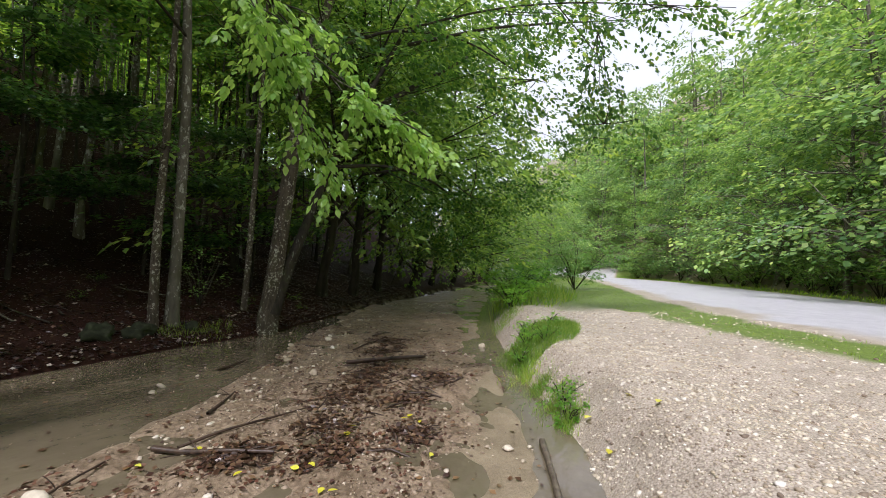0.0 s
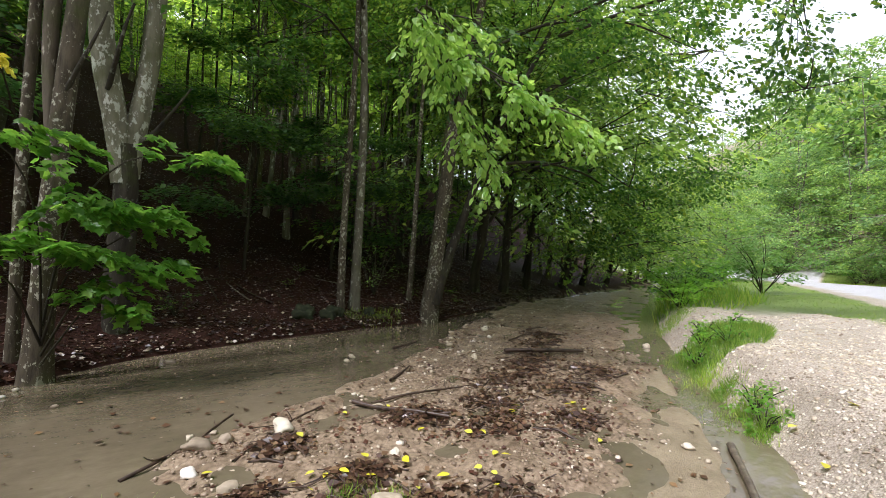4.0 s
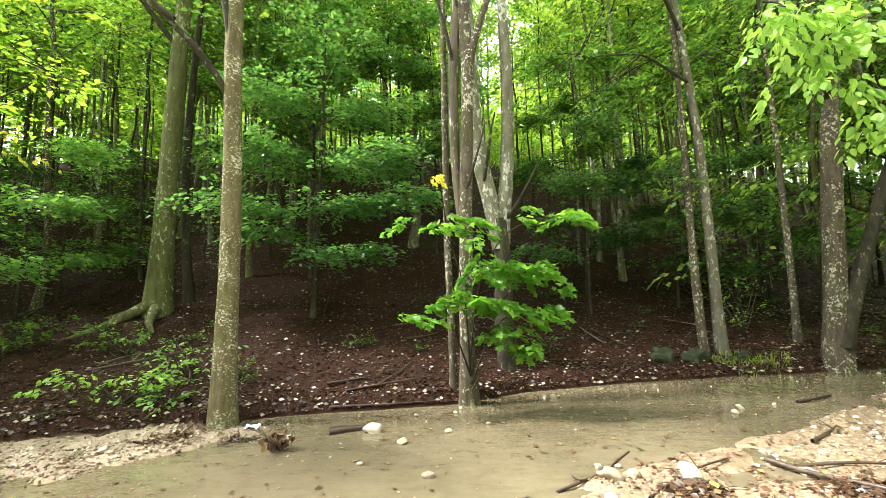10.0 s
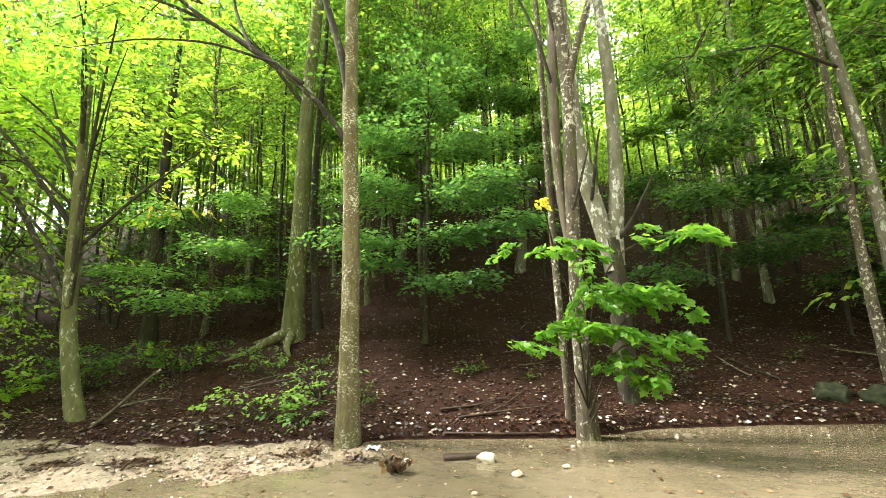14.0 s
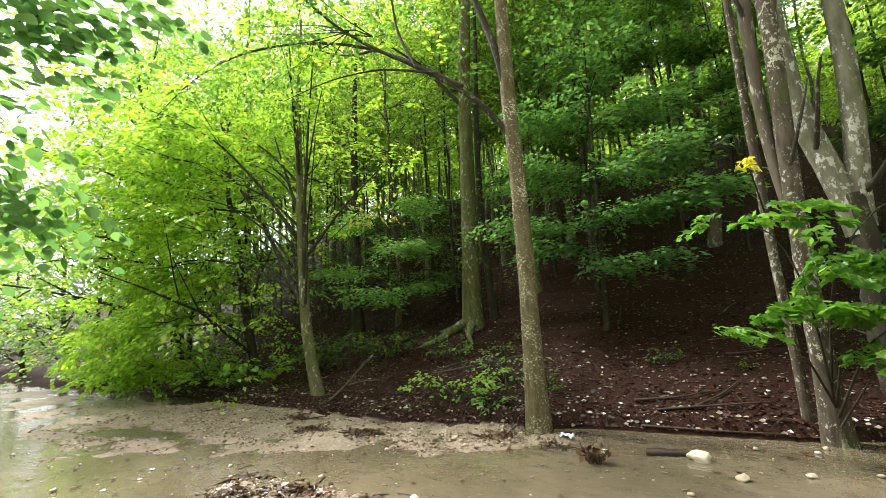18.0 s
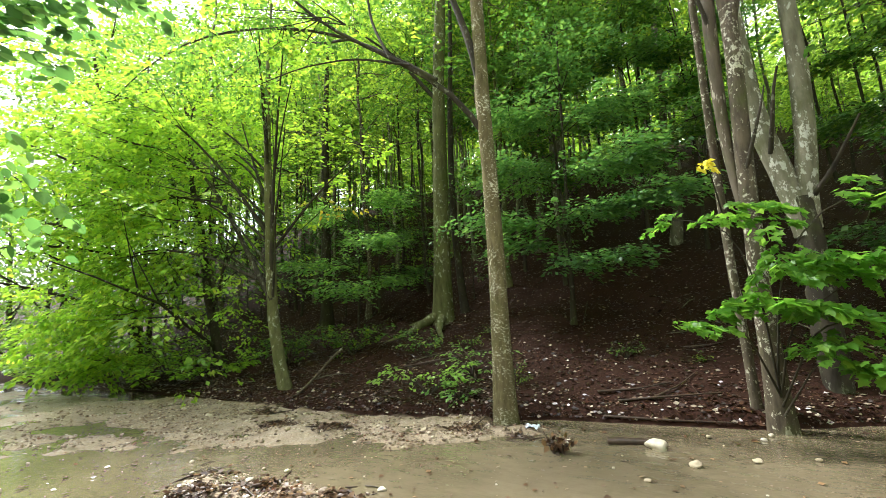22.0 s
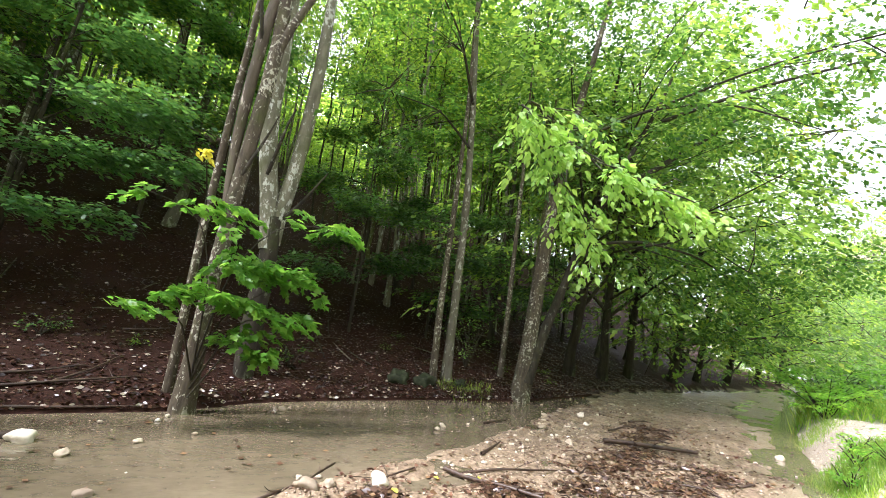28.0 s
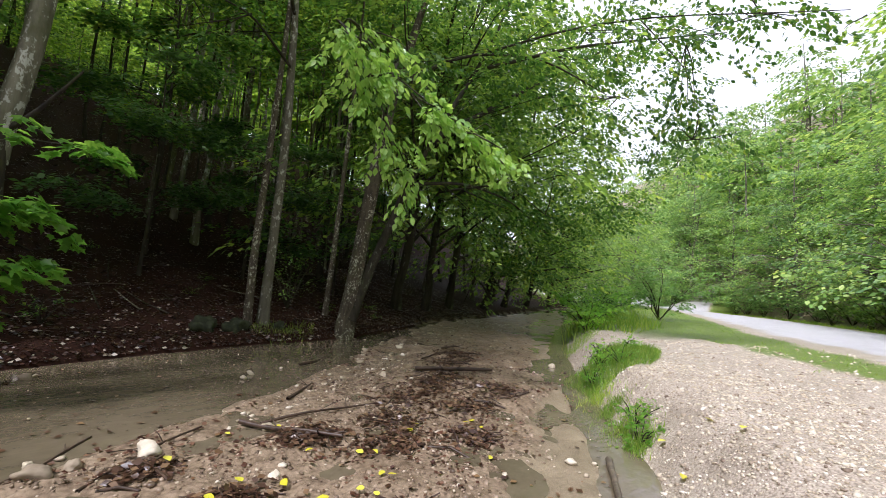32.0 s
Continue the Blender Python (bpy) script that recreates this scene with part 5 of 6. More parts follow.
hero("tree", "maple on the near bank whose boughs hang into the view", bark_grey,
     [([(-4.6, -3.0, 0.4), (-4.6, -2.9, 2.2), (-4.4, -2.7, 4.2), (-4.3, -2.6, 7.0), (-4.2, -2.6, 10.0)], 0.17, 0.04)],
     [([(-4.4, -2.7, 3.4), (-3.7, -1.4, 3.5), (-2.73, -0.20, 2.42), (-2.64, 0.03, 2.64), (-2.46, 0.31, 2.90)], 0.016, 0.004, bark_dark)],
     [([(-2.73, -0.20, 2.42), (-2.64, 0.03, 2.64), (-2.46, 0.31, 2.90), (-2.29, 0.58, 3.05)], 46, 0.14), ([(-2.70, 0.12, 2.50), (-2.76, 0.28, 2.31), (-2.80, 0.33, 2.15)], 16, 0.1), ([(-2.80, 0.32, 2.15), (-2.87, 0.16, 1.94)], 6, 0.07), ([(-2.58, -0.21, 2.74), (-2.45, 0.15, 2.94)], 26, 0.16), ([(-2.77, -0.02, 2.34), (-2.79, 0.15, 2.24)], 9, 0.08),
      ([(-4.3, -2.6, 5.0), (-4.2, -2.6, 10.0)], 90, 1.6)], 556, leaf_mid, leaf=0.064, per=11, spray_len=0.34, droop=0.35, shape="broad", twigs=0, hang=0.5)

# fresh green maple shoots on the alder's foot
r = np.random.default_rng(601)
shrub = new("maple_shoots")
shrub.location = (0.15, 6.0, 0.2)
o = np.array(shrub.location)
twigs = [([(0.15, 6.0, 0.4), (0.1, 5.6, 1.6), (-0.1, 5.4, 2.35), (-0.7, 5.25, 2.4)]), ([(0.15, 6.0, 0.6), (0.3, 5.6, 1.8), (0.75, 5.35, 2.45), (1.7, 5.2, 2.35)]), ([(0.15, 6.0, 0.4), (0.3, 5.6, 1.2), (1.0, 5.4, 1.75)]),
         ([(0.15, 6.0, 0.4), (-0.1, 5.5, 1.2), (-0.8, 5.2, 1.15)]), ([(0.15, 6.0, 0.3), (0.5, 5.5, 1.2), (1.15, 5.25, 1.25)]), ([(0.15, 6.0, 0.2), (0.45, 5.6, 0.8), (0.6, 5.4, 0.95)])]
for i, pts in enumerate(twigs):
    part("twig", mesh_of("twig", [stem(np.array(pts) - o, 0.014, 0.004, 600 + i, 12, 5)]), bark_dark, shrub)
cen, way = [], []
for a, b, m, sp in (((-0.2, 5.35, 2.45), (-0.72, 5.25, 2.42), 3, 0.05), ((-0.1, 5.4, 2.4), (0.35, 5.35, 2.45), 10, 0.1), ((0.6, 5.35, 2.5), (1.6, 5.2, 2.45), 10, 0.07), ((0.2, 5.4, 2.2), (0.3, 5.4, 1.9), 5, 0.12),
                    ((0.3, 5.45, 1.85), (1.15, 5.3, 1.72), 22, 0.12), ((-0.75, 5.2, 1.2), (0.05, 5.4, 1.5), 12, 0.08), ((0.1, 5.35, 1.45), (1.1, 5.2, 1.25), 22, 0.11), ((0.3, 5.4, 1.1), (0.75, 5.3, 0.9), 14, 0.12), ((0.2, 5.5, 2.1), (0.3, 5.45, 1.5), 9, 0.1)):
    q, d = along(r, np.array([a, b]) - o, m, 0.0, sp)
    cen.append(q)
    way.append(d * [1, 1, 0.3])
tagged(part("leaves", mesh_of("leaves", [spray_arrays(r, np.concatenate(cen), np.concatenate(way), 0.28, 20, 0.1, 0.4, "lobed", 0.35, 0.6)]), leaf_fresh, shrub, smooth_shade=False), kind="stuff")
tagged(shrub, "bright green maple shoots sprouting from the alder foot", "shrub")

# ---- loose things on the ground ----
def on_land(x, y, up=0.0):
    return np.stack([x, y, land(x, y) + up], 1)


def slope_up(x, y):
    e = 0.06
    return unit(np.stack([(land(x - e, y) - land(x + e, y)) / (2 * e), (land(x, y - e) - land(x, y + e)) / (2 * e), np.ones(len(x))], 1))


# fallen leaves all over the slope
r = np.random.default_rng(700)
n = 78000
x = r.uniform(-18, 18, n)
d = 0.05 + 17 * r.uniform(0, 1, n) ** 1.9
y = bank_y(x) + d
a = r.uniform(0, 6.28, n)
up = slope_up(x, y) + r.normal(0, 0.45, (n, 3))
way = np.stack([np.cos(a), np.sin(a), 0 * a], 1)
v, f = leaf_arrays(on_land(x, y, 0.012), way - 0.3 * way * [0, 0, 1], up, 0.028 + 0.06 * r.uniform(0, 1, n) ** 1.3)
tagged(part("leaf_litter", quick_mesh("leaf_litter", v, f), leaf_litter, smooth_shade=False), "wet brown fallen leaves with pale undersides covering the slope", "leaves", kind="stuff")

# gravel on the bars, on the berm and along the road
n = 34000
x, y = r.uniform(-14, 16, n), r.uniform(0.4, 10.5, n)
keep = (r.uniform(0, 1, n) < 0.06 + 0.94 * np.clip(bars(x, y) * 1.4 + 0.5 * vnoise(x, y, 0.7, 40) - 0.35, 0, 1)) & (y < bank_y(x) - 0.02) & (y > near_y(x)) & (np.hypot(x, y) > 0.6)
x, y = x[keep], y[keep]
size = 0.016 + 0.06 * r.uniform(0, 1, len(x)) ** 5
pale = ((x < -1.5) & (y > 3.1) & (r.uniform(0, 1, len(x)) < 0.4)) | ((x > 2.4) & (y > np.interp(x, [0.3, 2.4, 4.3, 7, 9.9], [2.6, 3.5, 4.3, 5.6, 7.2])) & (r.uniform(0, 1, len(x)) < 0.75))
left_x, left_y, left_s = x[pale], y[pale], size[pale]
x, y, size = x[~pale], y[~pale], size[~pale]
nx, ny = r.uniform(-0.2, 8, 26000), r.uniform(0.7, 7, 26000)
keep = (r.uniform(0, 1, 26000) < np.clip(bars(nx, ny) * 1.1 + 1.0 * vnoise(nx, ny, 0.5, 41) + 0.5 * vnoise(nx, ny, 1.3, 44) - 0.75, 0, 1)) & (ny > near_y(nx)) & (np.hypot(nx, ny) > 0.6)
x, y = np.r_[x, nx[keep]], np.r_[y, ny[keep]]
size = np.r_[size, 0.012 + 0.03 * r.uniform(0, 1, int(keep.sum())) ** 2]
nx, ny = r.uniform(-11, -0.8, 18000), r.uniform(1.6, 5.6, 18000)
keep = (r.uniform(0, 1, 18000) < np.clip(bars(nx, ny) * 0.9 + 0.9 * vnoise(nx, ny, 0.6, 45) - 0.4, 0, 1)) & (ny < bank_y(nx) - 0.02) & (ny > near_y(nx))
x, y = np.r_[x, nx[keep]], np.r_[y, ny[keep]]
size = np.r_[size, 0.016 + 0.045 * r.uniform(0, 1, int(keep.sum())) ** 2.5]
tagged(part("washed_gravel", quick_mesh("washed_gravel", *scatter_stones(r, left_x, left_y, left_s)), stone_pale, smooth_shade=False), "washed cream limestone gravel on the creek bars", "gravel", kind="stuff")
tagged(part("bar_gravel", quick_mesh("bar_gravel", *scatter_stones(r, x, y, size)), stone_wet, smooth_shade=False), "pale limestone gravel strewn over the wet creek bars", "gravel", kind="stuff")
n = 17000
x = r.uniform(-2.5, 12, n)
y = near_y(x) - r.uniform(0, 1, n) ** 1.2 * 5.5
keep = (y > road_y(x) - 0.9) & ~((y > road_y(x) + 0.05) & (y < road_y(x) + 1.1) & (r.uniform(0, 1, n) < 0.8)) & (r.uniform(0, 1, n) < np.clip(7 / (1 + np.hypot(x - 2, y)), 0.15, 1) * np.clip((x + 2.5) / 3, 0, 1))
x, y = x[keep], y[keep]
size = 0.016 + 0.05 * r.uniform(0, 1, len(x)) ** 3
nx = r.uniform(2.4, 8.0, 15000)
ny = near_y(nx) + 0.05 - r.uniform(0, 1, 15000) * 2.8
keep = (ny > road_y(nx) - 0.3) & (r.uniform(0, 1, 15000) < np.clip(4.2 / np.hypot(nx, ny), 0.2, 1))
x, y = np.r_[x, nx[keep]], np.r_[y, ny[keep]]
size = np.r_[size, 0.013 + 0.02 * r.uniform(0, 1, int(keep.sum())) ** 2]
tagged(part("berm_gravel", quick_mesh("berm_gravel", *scatter_stones(r, x, y, size, 0.3)), stone_pale, smooth_shade=False), "loose cream limestone gravel heaped on the roadside berm", "gravel", kind="stuff")

# larger single stones
STONES = [(-1.01, 5.0, 0.22), (-0.64, 4.58, 0.12), (-0.17, 4.9, 0.1), (1.03, 3.47, 0.19), (1.23, 3.53, 0.12), (1.06, 3.79, 0.08), (1.62, 3.45, 0.2), (0.94, 3.19, 0.12), (1.08, 2.84, 0.13), (0.5, 2.78, 0.13), (1.66, 2.08, 0.24),
          (-0.34, 3.71, 0.11), (1.34, 6.32, 0.14), (3.2, 5.27, 0.1), (5.17, 5.36, 0.12), (4.82, 4.44, 0.14), (8.26, 3.42, 0.16), (3.37, 5.44, 0.11), (2.56, 3.52, 0.13), (4.05, 1.35, 0.11), (5.9, 6.1, 0.13), (6.6, 5.9, 0.14),
          (7.1, 6.3, 0.12), (6.2, 5.4, 0.11), (7.6, 6.7, 0.15), (8.3, 6.9, 0.13), (5.4, 5.1, 0.1), (9.2, 7.3, 0.16), (2.1, 2.6, 0.09), (-3.3, 2.6, 0.1), (-4.2, 2.5, 0.12), (-4.6, 2.2, 0.1), (-2.9, 2.9, 0.08), (-5.4, 3.8, 0.1), (-6.6, 4.1, 0.12),
          (-7.6, 3.9, 0.11), (-8.8, 4.1, 0.12), (-3.7, 4.6, 0.09), (-1.9, 4.9, 0.08), (-10.5, 4.2, 0.14)]
r = np.random.default_rng(710)
for sx, sy, size in STONES:
    bm = bmesh.new()
    bmesh.ops.create_icosphere(bm, subdivisions=3, radius=0.5)
    ph = r.uniform(0, 9, 3)
    for vert in bm.verts:
        k = 0.95 + 0.5 * noise.noise(vert.co * 1.9 + Vector(ph)) + 0.2 * noise.noise(vert.co * 4.5 + Vector(ph))
        vert.co = Vector((vert.co.x * k, vert.co.y * k * 0.75, vert.co.z * k * 0.55)) * size
    rock = part("stone", bm, stone_pale)
    rock.location = (sx, sy, max(0.0, float(land(np.array([sx]), np.array([sy]))[0])) + size * 0.13)
    rock.rotation_euler = (0.2 * r.normal(), 0.2 * r.normal(), r.uniform(0, 6.28))
    tagged(rock, "pale rounded limestone lying in the shallow creek", "stone", "creek stones")

# the mossy rock at the foot of the paired trunks
for mx, my, mz, ms in ((3.75, 7.95, 0.42, 0.62), (4.25, 7.8, 0.35, 0.5), (5.15, 7.9, 0.35, 0.34)):
    bm = bmesh.new()
    bmesh.ops.create_icosphere(bm, subdivisions=3, radius=0.5)
    for vert in bm.verts:
        k = 0.85 + 0.7 * noise.noise(vert.co * 2.1 + Vector((mx, 0, 0))) + 0.3 * noise.noise(vert.co * 5 + Vector((0, mx, 0)))
        vert.co = Vector((vert.co.x * k, vert.co.y * k * 0.8, vert.co.z * k * 0.7)) * ms
    rock = part("boulder", bm, stone_mossy)
    rock.location = (mx, my, float(land(np.array([mx]), np.array([my]))[0]) + ms * 0.02)
    tagged(rock, "mossy grey boulder at the foot of the paired trunks", "boulder", "bank boulders")


def stick(name, label, pts, r0, r1, seed, mat=wet_wood, twigs=0):
    loc = np.random.default_rng(seed)
    p = np.asarray(pts, float)
    root = new(name)
    root.location = p[0]
    part("shaft", mesh_of("shaft", [stem(p - p[0], r0, r1, seed, 12, 7, 1.0, 0.12)]), mat, root)
    for k in range(twigs):
        u = loc.uniform(0.2, 0.9)
        q = np.array([np.interp(u, np.linspace(0, 1, len(p)), p[:, i]) for i in range(3)]) - p[0]
        e = q + [loc.normal(0, 0.16), loc.normal(0, 0.16), loc.uniform(0.02, 0.1)]
        part("twig", mesh_of("twig", [stem([q, (q + e) / 2 + loc.normal(0, 0.015, 3), e], r1 * 0.6, 0.003, seed + k, 6, 5)]), mat, root)
    return tagged(root, label, "branch")


def lay(pts, up=0.02):
    """Points (x, y) laid on the land, or on the water."""
    p = np.array(pts, float)
    return np.stack([p[:, 0], p[:, 1], np.maximum(land(p[:, 0], p[:, 1]), -0.01) + up], 1)


stick("driftwood_stick", "dark wet branch stranded on the gravel bar", lay([(2.42, 3.74), (2.55, 3.45), (2.66, 3.2), (2.85, 2.85)], 0.035), 0.026, 0.014, 720, twigs=3)
stick("driftwood_stick", "thin forked dark branch on the gravel bar", lay([(2.55, 3.62), (2.95, 3.56), (3.35, 3.5), (3.8, 3.44)], 0.03), 0.016, 0.006, 721, twigs=4)
stick("driftwood_log", "dark rotten log lying across the gravel bar", lay([(5.45, 4.4), (5.8, 4.15), (6.15, 3.95), (6.55, 3.7)], 0.05), 0.036, 0.024, 722, twigs=3)
stick("driftwood_log", "short bark-stripped log in the shallow water", lay([(-1.5, 5.0), (-1.3, 5.06), (-1.08, 5.14)], 0.03), 0.05, 0.035, 723)
stick("driftwood_stick", "bent thin twig caught between creek stones", lay([(0.6, 3.36), (0.85, 3.45), (1.1, 3.7), (1.2, 3.85), (1.45, 4.12)], 0.015), 0.012, 0.01, 724, twigs=2)
stick("driftwood_stick", "curved wet twig beside a pale stone", lay([(1.2, 3.2), (1.45, 3.4), (1.75, 3.6), (2.1, 3.75)], 0.015), 0.012, 0.007, 725, twigs=2)
stick("driftwood_stick", "smooth grey stick at the berm's edge", lay([(4.38, 1.14), (4.1, 1.02), (3.8, 0.9), (3.45, 0.76)], 0.04), 0.03, 0.025, 726, drift_grey)
for k, (x0, y0, x1, y1) in enumerate(((-1.6, 6.2, -0.4, 6.6), (-1.2, 6.3, -0.7, 7.2), (-1.9, 6.35, -1.0, 6.8), (-1.75, 5.95, -0.3, 6.15), (-3.9, 6.4, -5.0, 7.8), (-4.3, 6.2, -4.9, 7.6), (-5.6, 6.6, -4.2, 7.6), (2.0, 9.5, 3.0, 9.9), (-0.9, 8.2, -0.3, 8.5), (4.2, 5.6, 4.9, 5.9), (3.1, 4.1, 3.6, 4.4), (6.3, 5.0, 7.2, 5.1), (7.6, 5.6, 8.3, 5.6))):
    stick("fallen_branch", "bare fallen branch on the muddy ground", lay([(x0, y0), ((x0 + x1) / 2 + 0.06, (y0 + y1) / 2), (x1, y1)], 0.03), 0.02, 0.008, 740 + k, twigs=3)
stick("lichen_branch", "pale lichened dead branch leaning on the bank", np.array([(-7.15, 5.15, 0.08), (-6.75, 5.35, 0.45), (-6.4, 5.5, 0.85), (-6.25, 5.6, 1.0)]), 0.035, 0.02, 760, bark_lichen, 4)
clump = new("debris_clump")
clump.location = (-1.86, 4.5, 0.0)
r = np.random.default_rng(761)
for k in range(16):
    a, l = r.uniform(0, 6.28), r.uniform(0.08, 0.2)
    part("twig", mesh_of("twig", [stem([(0.05 * r.normal(), 0.05 * r.normal(), -0.02), (l * 0.6 * math.cos(a), l * 0.6 * math.sin(a), 0.09), (l * math.cos(a), l * math.sin(a), r.uniform(0.02, 0.2))], 0.012, 0.004, k, 7, 5)]), wet_wood, clump)
q = r.normal(0, 0.07, (60, 3)) * [1, 0.8, 0.6] + [0, 0, 0.09]
tagged(part("leaves", mesh_of("leaves", [leaf_arrays(q, r.normal(0, 1, (60, 3)), r.normal(0, 1, (60, 3)) + [0, 0, 1.0], r.uniform(0.05, 0.1, 60))]), leaf_brown, clump, smooth_shade=False), kind="stuff")
tagged(clump, "dark clump of twigs and leaves stuck in the creek", "debris")

# drifts of dark twigs and wet leaves on the bars
r = np.random.default_rng(770)
HEAPS = [(2.7, 3.1, 0.35), (3.2, 2.6, 0.45), (3.6, 3.0, 0.4), (4.3, 3.4, 0.5), (5.0, 3.6, 0.5), (5.6, 3.9, 0.5), (4.6, 2.8, 0.4), (5.6, 3.0, 0.5), (1.75, 2.45, 0.25), (1.35, 2.25, 0.2), (1.9, 2.0, 0.3), (6.6, 4.6, 0.5), (7.4, 5.1, 0.5), (1.15, 2.7, 0.15), (1.55, 3.2, 0.25), (0.9, 2.1, 0.2),
         (-7.0, 4.6, 0.35), (-4.0, 2.45, 0.3), (-3.4, 2.3, 0.25), (-4.4, 2.05, 0.3), (2.2, 1.7, 0.35), (1.0, 1.5, 0.3), (0.1, 2.1, 0.25), (-2.4, 4.8, 0.2), (-3.2, 4.9, 0.25), (3.9, 2.2, 0.3), (-2.6, 2.4, 0.35), (-2.0, 2.35, 0.3), (-3.1, 2.65, 0.3), (-4.9, 2.5, 0.3), (-1.5, 2.5, 0.2), (-6.0, 4.1, 0.3), (-5.0, 4.2, 0.3)]
hx, hy = [], []
for cx, cy, s in HEAPS:
    m = int(90 + 520 * s)
    hx.append(r.normal(cx, s * 0.5, m))
    hy.append(r.normal(cy, s * 0.35, m))
x, y = np.concatenate(hx), np.concatenate(hy)
n = len(x)
a = r.uniform(0, 6.28, n)
v, f = leaf_arrays(on_land(x, y, 0.012) + np.stack([0 * x, 0 * x, r.uniform(0, 0.02, n)], 1), np.stack([np.cos(a), np.sin(a), r.normal(0, 0.15, n)], 1), np.array([0, 0, 1]) + r.normal(0, 0.45, (n, 3)), r.uniform(0.03, 0.085, n))
tagged(part("leaf_drift", quick_mesh("leaf_drift", v, f), leaf_brown, smooth_shade=False), "drifts of sodden brown leaves on the gravel bars", "leaves", kind="stuff")
items = []
for k in range(800):
    j = r.integers(0, n)
    a, l = r.uniform(0, 3.14), r.uniform(0.08, 0.3)
    p = lay([(x[j] - l * math.cos(a) / 2, y[j] - l * math.sin(a) / 2), (x[j], y[j]), (x[j] + l * math.cos(a) / 2, y[j] + l * math.sin(a) / 2)], 0.015) + r.normal(0, 0.008, (3, 3))
    items.append(tube_arrays(p, [0.005, 0.006, 0.003], 4) if k > 90 else tube_arrays(p[1] + (p - p[1]) * 1.9, [0.011, 0.012, 0.006], 5))
tagged(part("twig_drift", mesh_of("twig_drift", items), wet_wood), "small dark twigs washed up with the leaves", "twigs", kind="stuff")
x = np.r_[r.normal(2.3, 0.9, 34), r.normal(0.7, 1.0, 22), r.normal(4.3, 0.35, 8)]
y = np.r_[r.normal(2.35, 0.4, 34), r.normal(2.1, 0.6, 22), r.normal(0.65, 0.2, 8)]
keep = np.hypot(x, y) > 0.8
x, y = x[keep], y[keep]
a = r.uniform(0, 6.28, len(x))
v, f = leaf_arrays(on_land(x, y, 0.03), np.stack([np.cos(a), np.sin(a), 0 * a], 1), np.array([0, 0, 1]) + r.normal(0, 0.3, (len(x), 3)), r.uniform(0.05, 0.1, len(x)), "leaf")
tagged(part("yellow_leaves", quick_mesh("yellow_leaves", v, f), leaf_yellow, smooth_shade=False), "scattered fresh yellow fallen leaves on wet gravel", "leaves", kind="stuff")

nx, ny = np.r_[r.uniform(0, 9, 20000), r.uniform(-10, 0, 12000)], np.r_[r.uniform(0.9, 7.5, 20000), r.uniform(1.5, 5.6, 12000)]
keep = (r.uniform(0, 1, 32000) < np.clip(bars(nx, ny) * 0.9 + 0.9 * vnoise(nx, ny, 0.8, 42) + 0.5 * vnoise(nx, ny, 0.25, 43) - 0.45, 0, 1)) & (ny > near_y(nx) + 0.3) & (ny < bank_y(nx) - 0.05) & (np.hypot(nx, ny) > 0.8)
x, y = nx[keep], ny[keep]
a = r.uniform(0, 6.28, len(x))
v, f = leaf_arrays(on_land(x, y, 0.014), np.stack([np.cos(a), np.sin(a), 0 * a], 1), np.array([0, 0, 1]) + r.normal(0, 0.4, (len(x), 3)), 0.018 + 0.05 * r.uniform(0, 1, len(x)) ** 2)
tagged(part("bar_litter", quick_mesh("bar_litter", v, f), leaf_russet, smooth_shade=False), "thin scatter of russet leaf scraps over the wet gravel bar", "leaves", kind="stuff")

# flecks of bark and leaf all over the shallows
n = 3400
x = r.uniform(-9, 10, n)
y = near_y(x) + (bank_y(x) - near_y(x)) * r.uniform(0.02, 0.98, n)
keep = np.hypot(x, y) > 0.9
x, y = x[keep], y[keep]
a = r.uniform(0, 6.28, len(x))
p = np.stack([x, y, np.maximum(land(x, y), 0.0) + 0.012], 1)
v, f = leaf_arrays(p, np.stack([np.cos(a), np.sin(a), 0 * a], 1), np.array([0, 0, 1]) + r.normal(0, 0.25, (len(x), 3)), 0.02 + 0.06 * r.uniform(0, 1, len(x)) ** 2.5)
tagged(part("drift_flecks", quick_mesh("drift_flecks", v, f), leaf_brown, smooth_shade=False), "flecks of bark and leaf scattered over the shallow creek", "leaves", kind="stuff")
n = 220
x = r.uniform(-9, 9, n)
y = near_y(x) + (bank_y(x) - near_y(x)) * r.uniform(0.03, 0.97, n)
keep = np.hypot(x, y) > 0.9
x, y = x[keep], y[keep]
sz = 0.02 + 0.06 * r.uniform(0, 1, len(x)) ** 3
v, f = scatter_stones(r, x, y, sz, 0.1)
v[:, 2] += np.repeat(np.maximum(0, -land(x, y)), 12)
tagged(part("shallows_pebbles", quick_mesh("shallows_pebbles", v, f), stone_pale), "small pebbles breaking the surface of the shallows", "pebbles", kind="stuff")

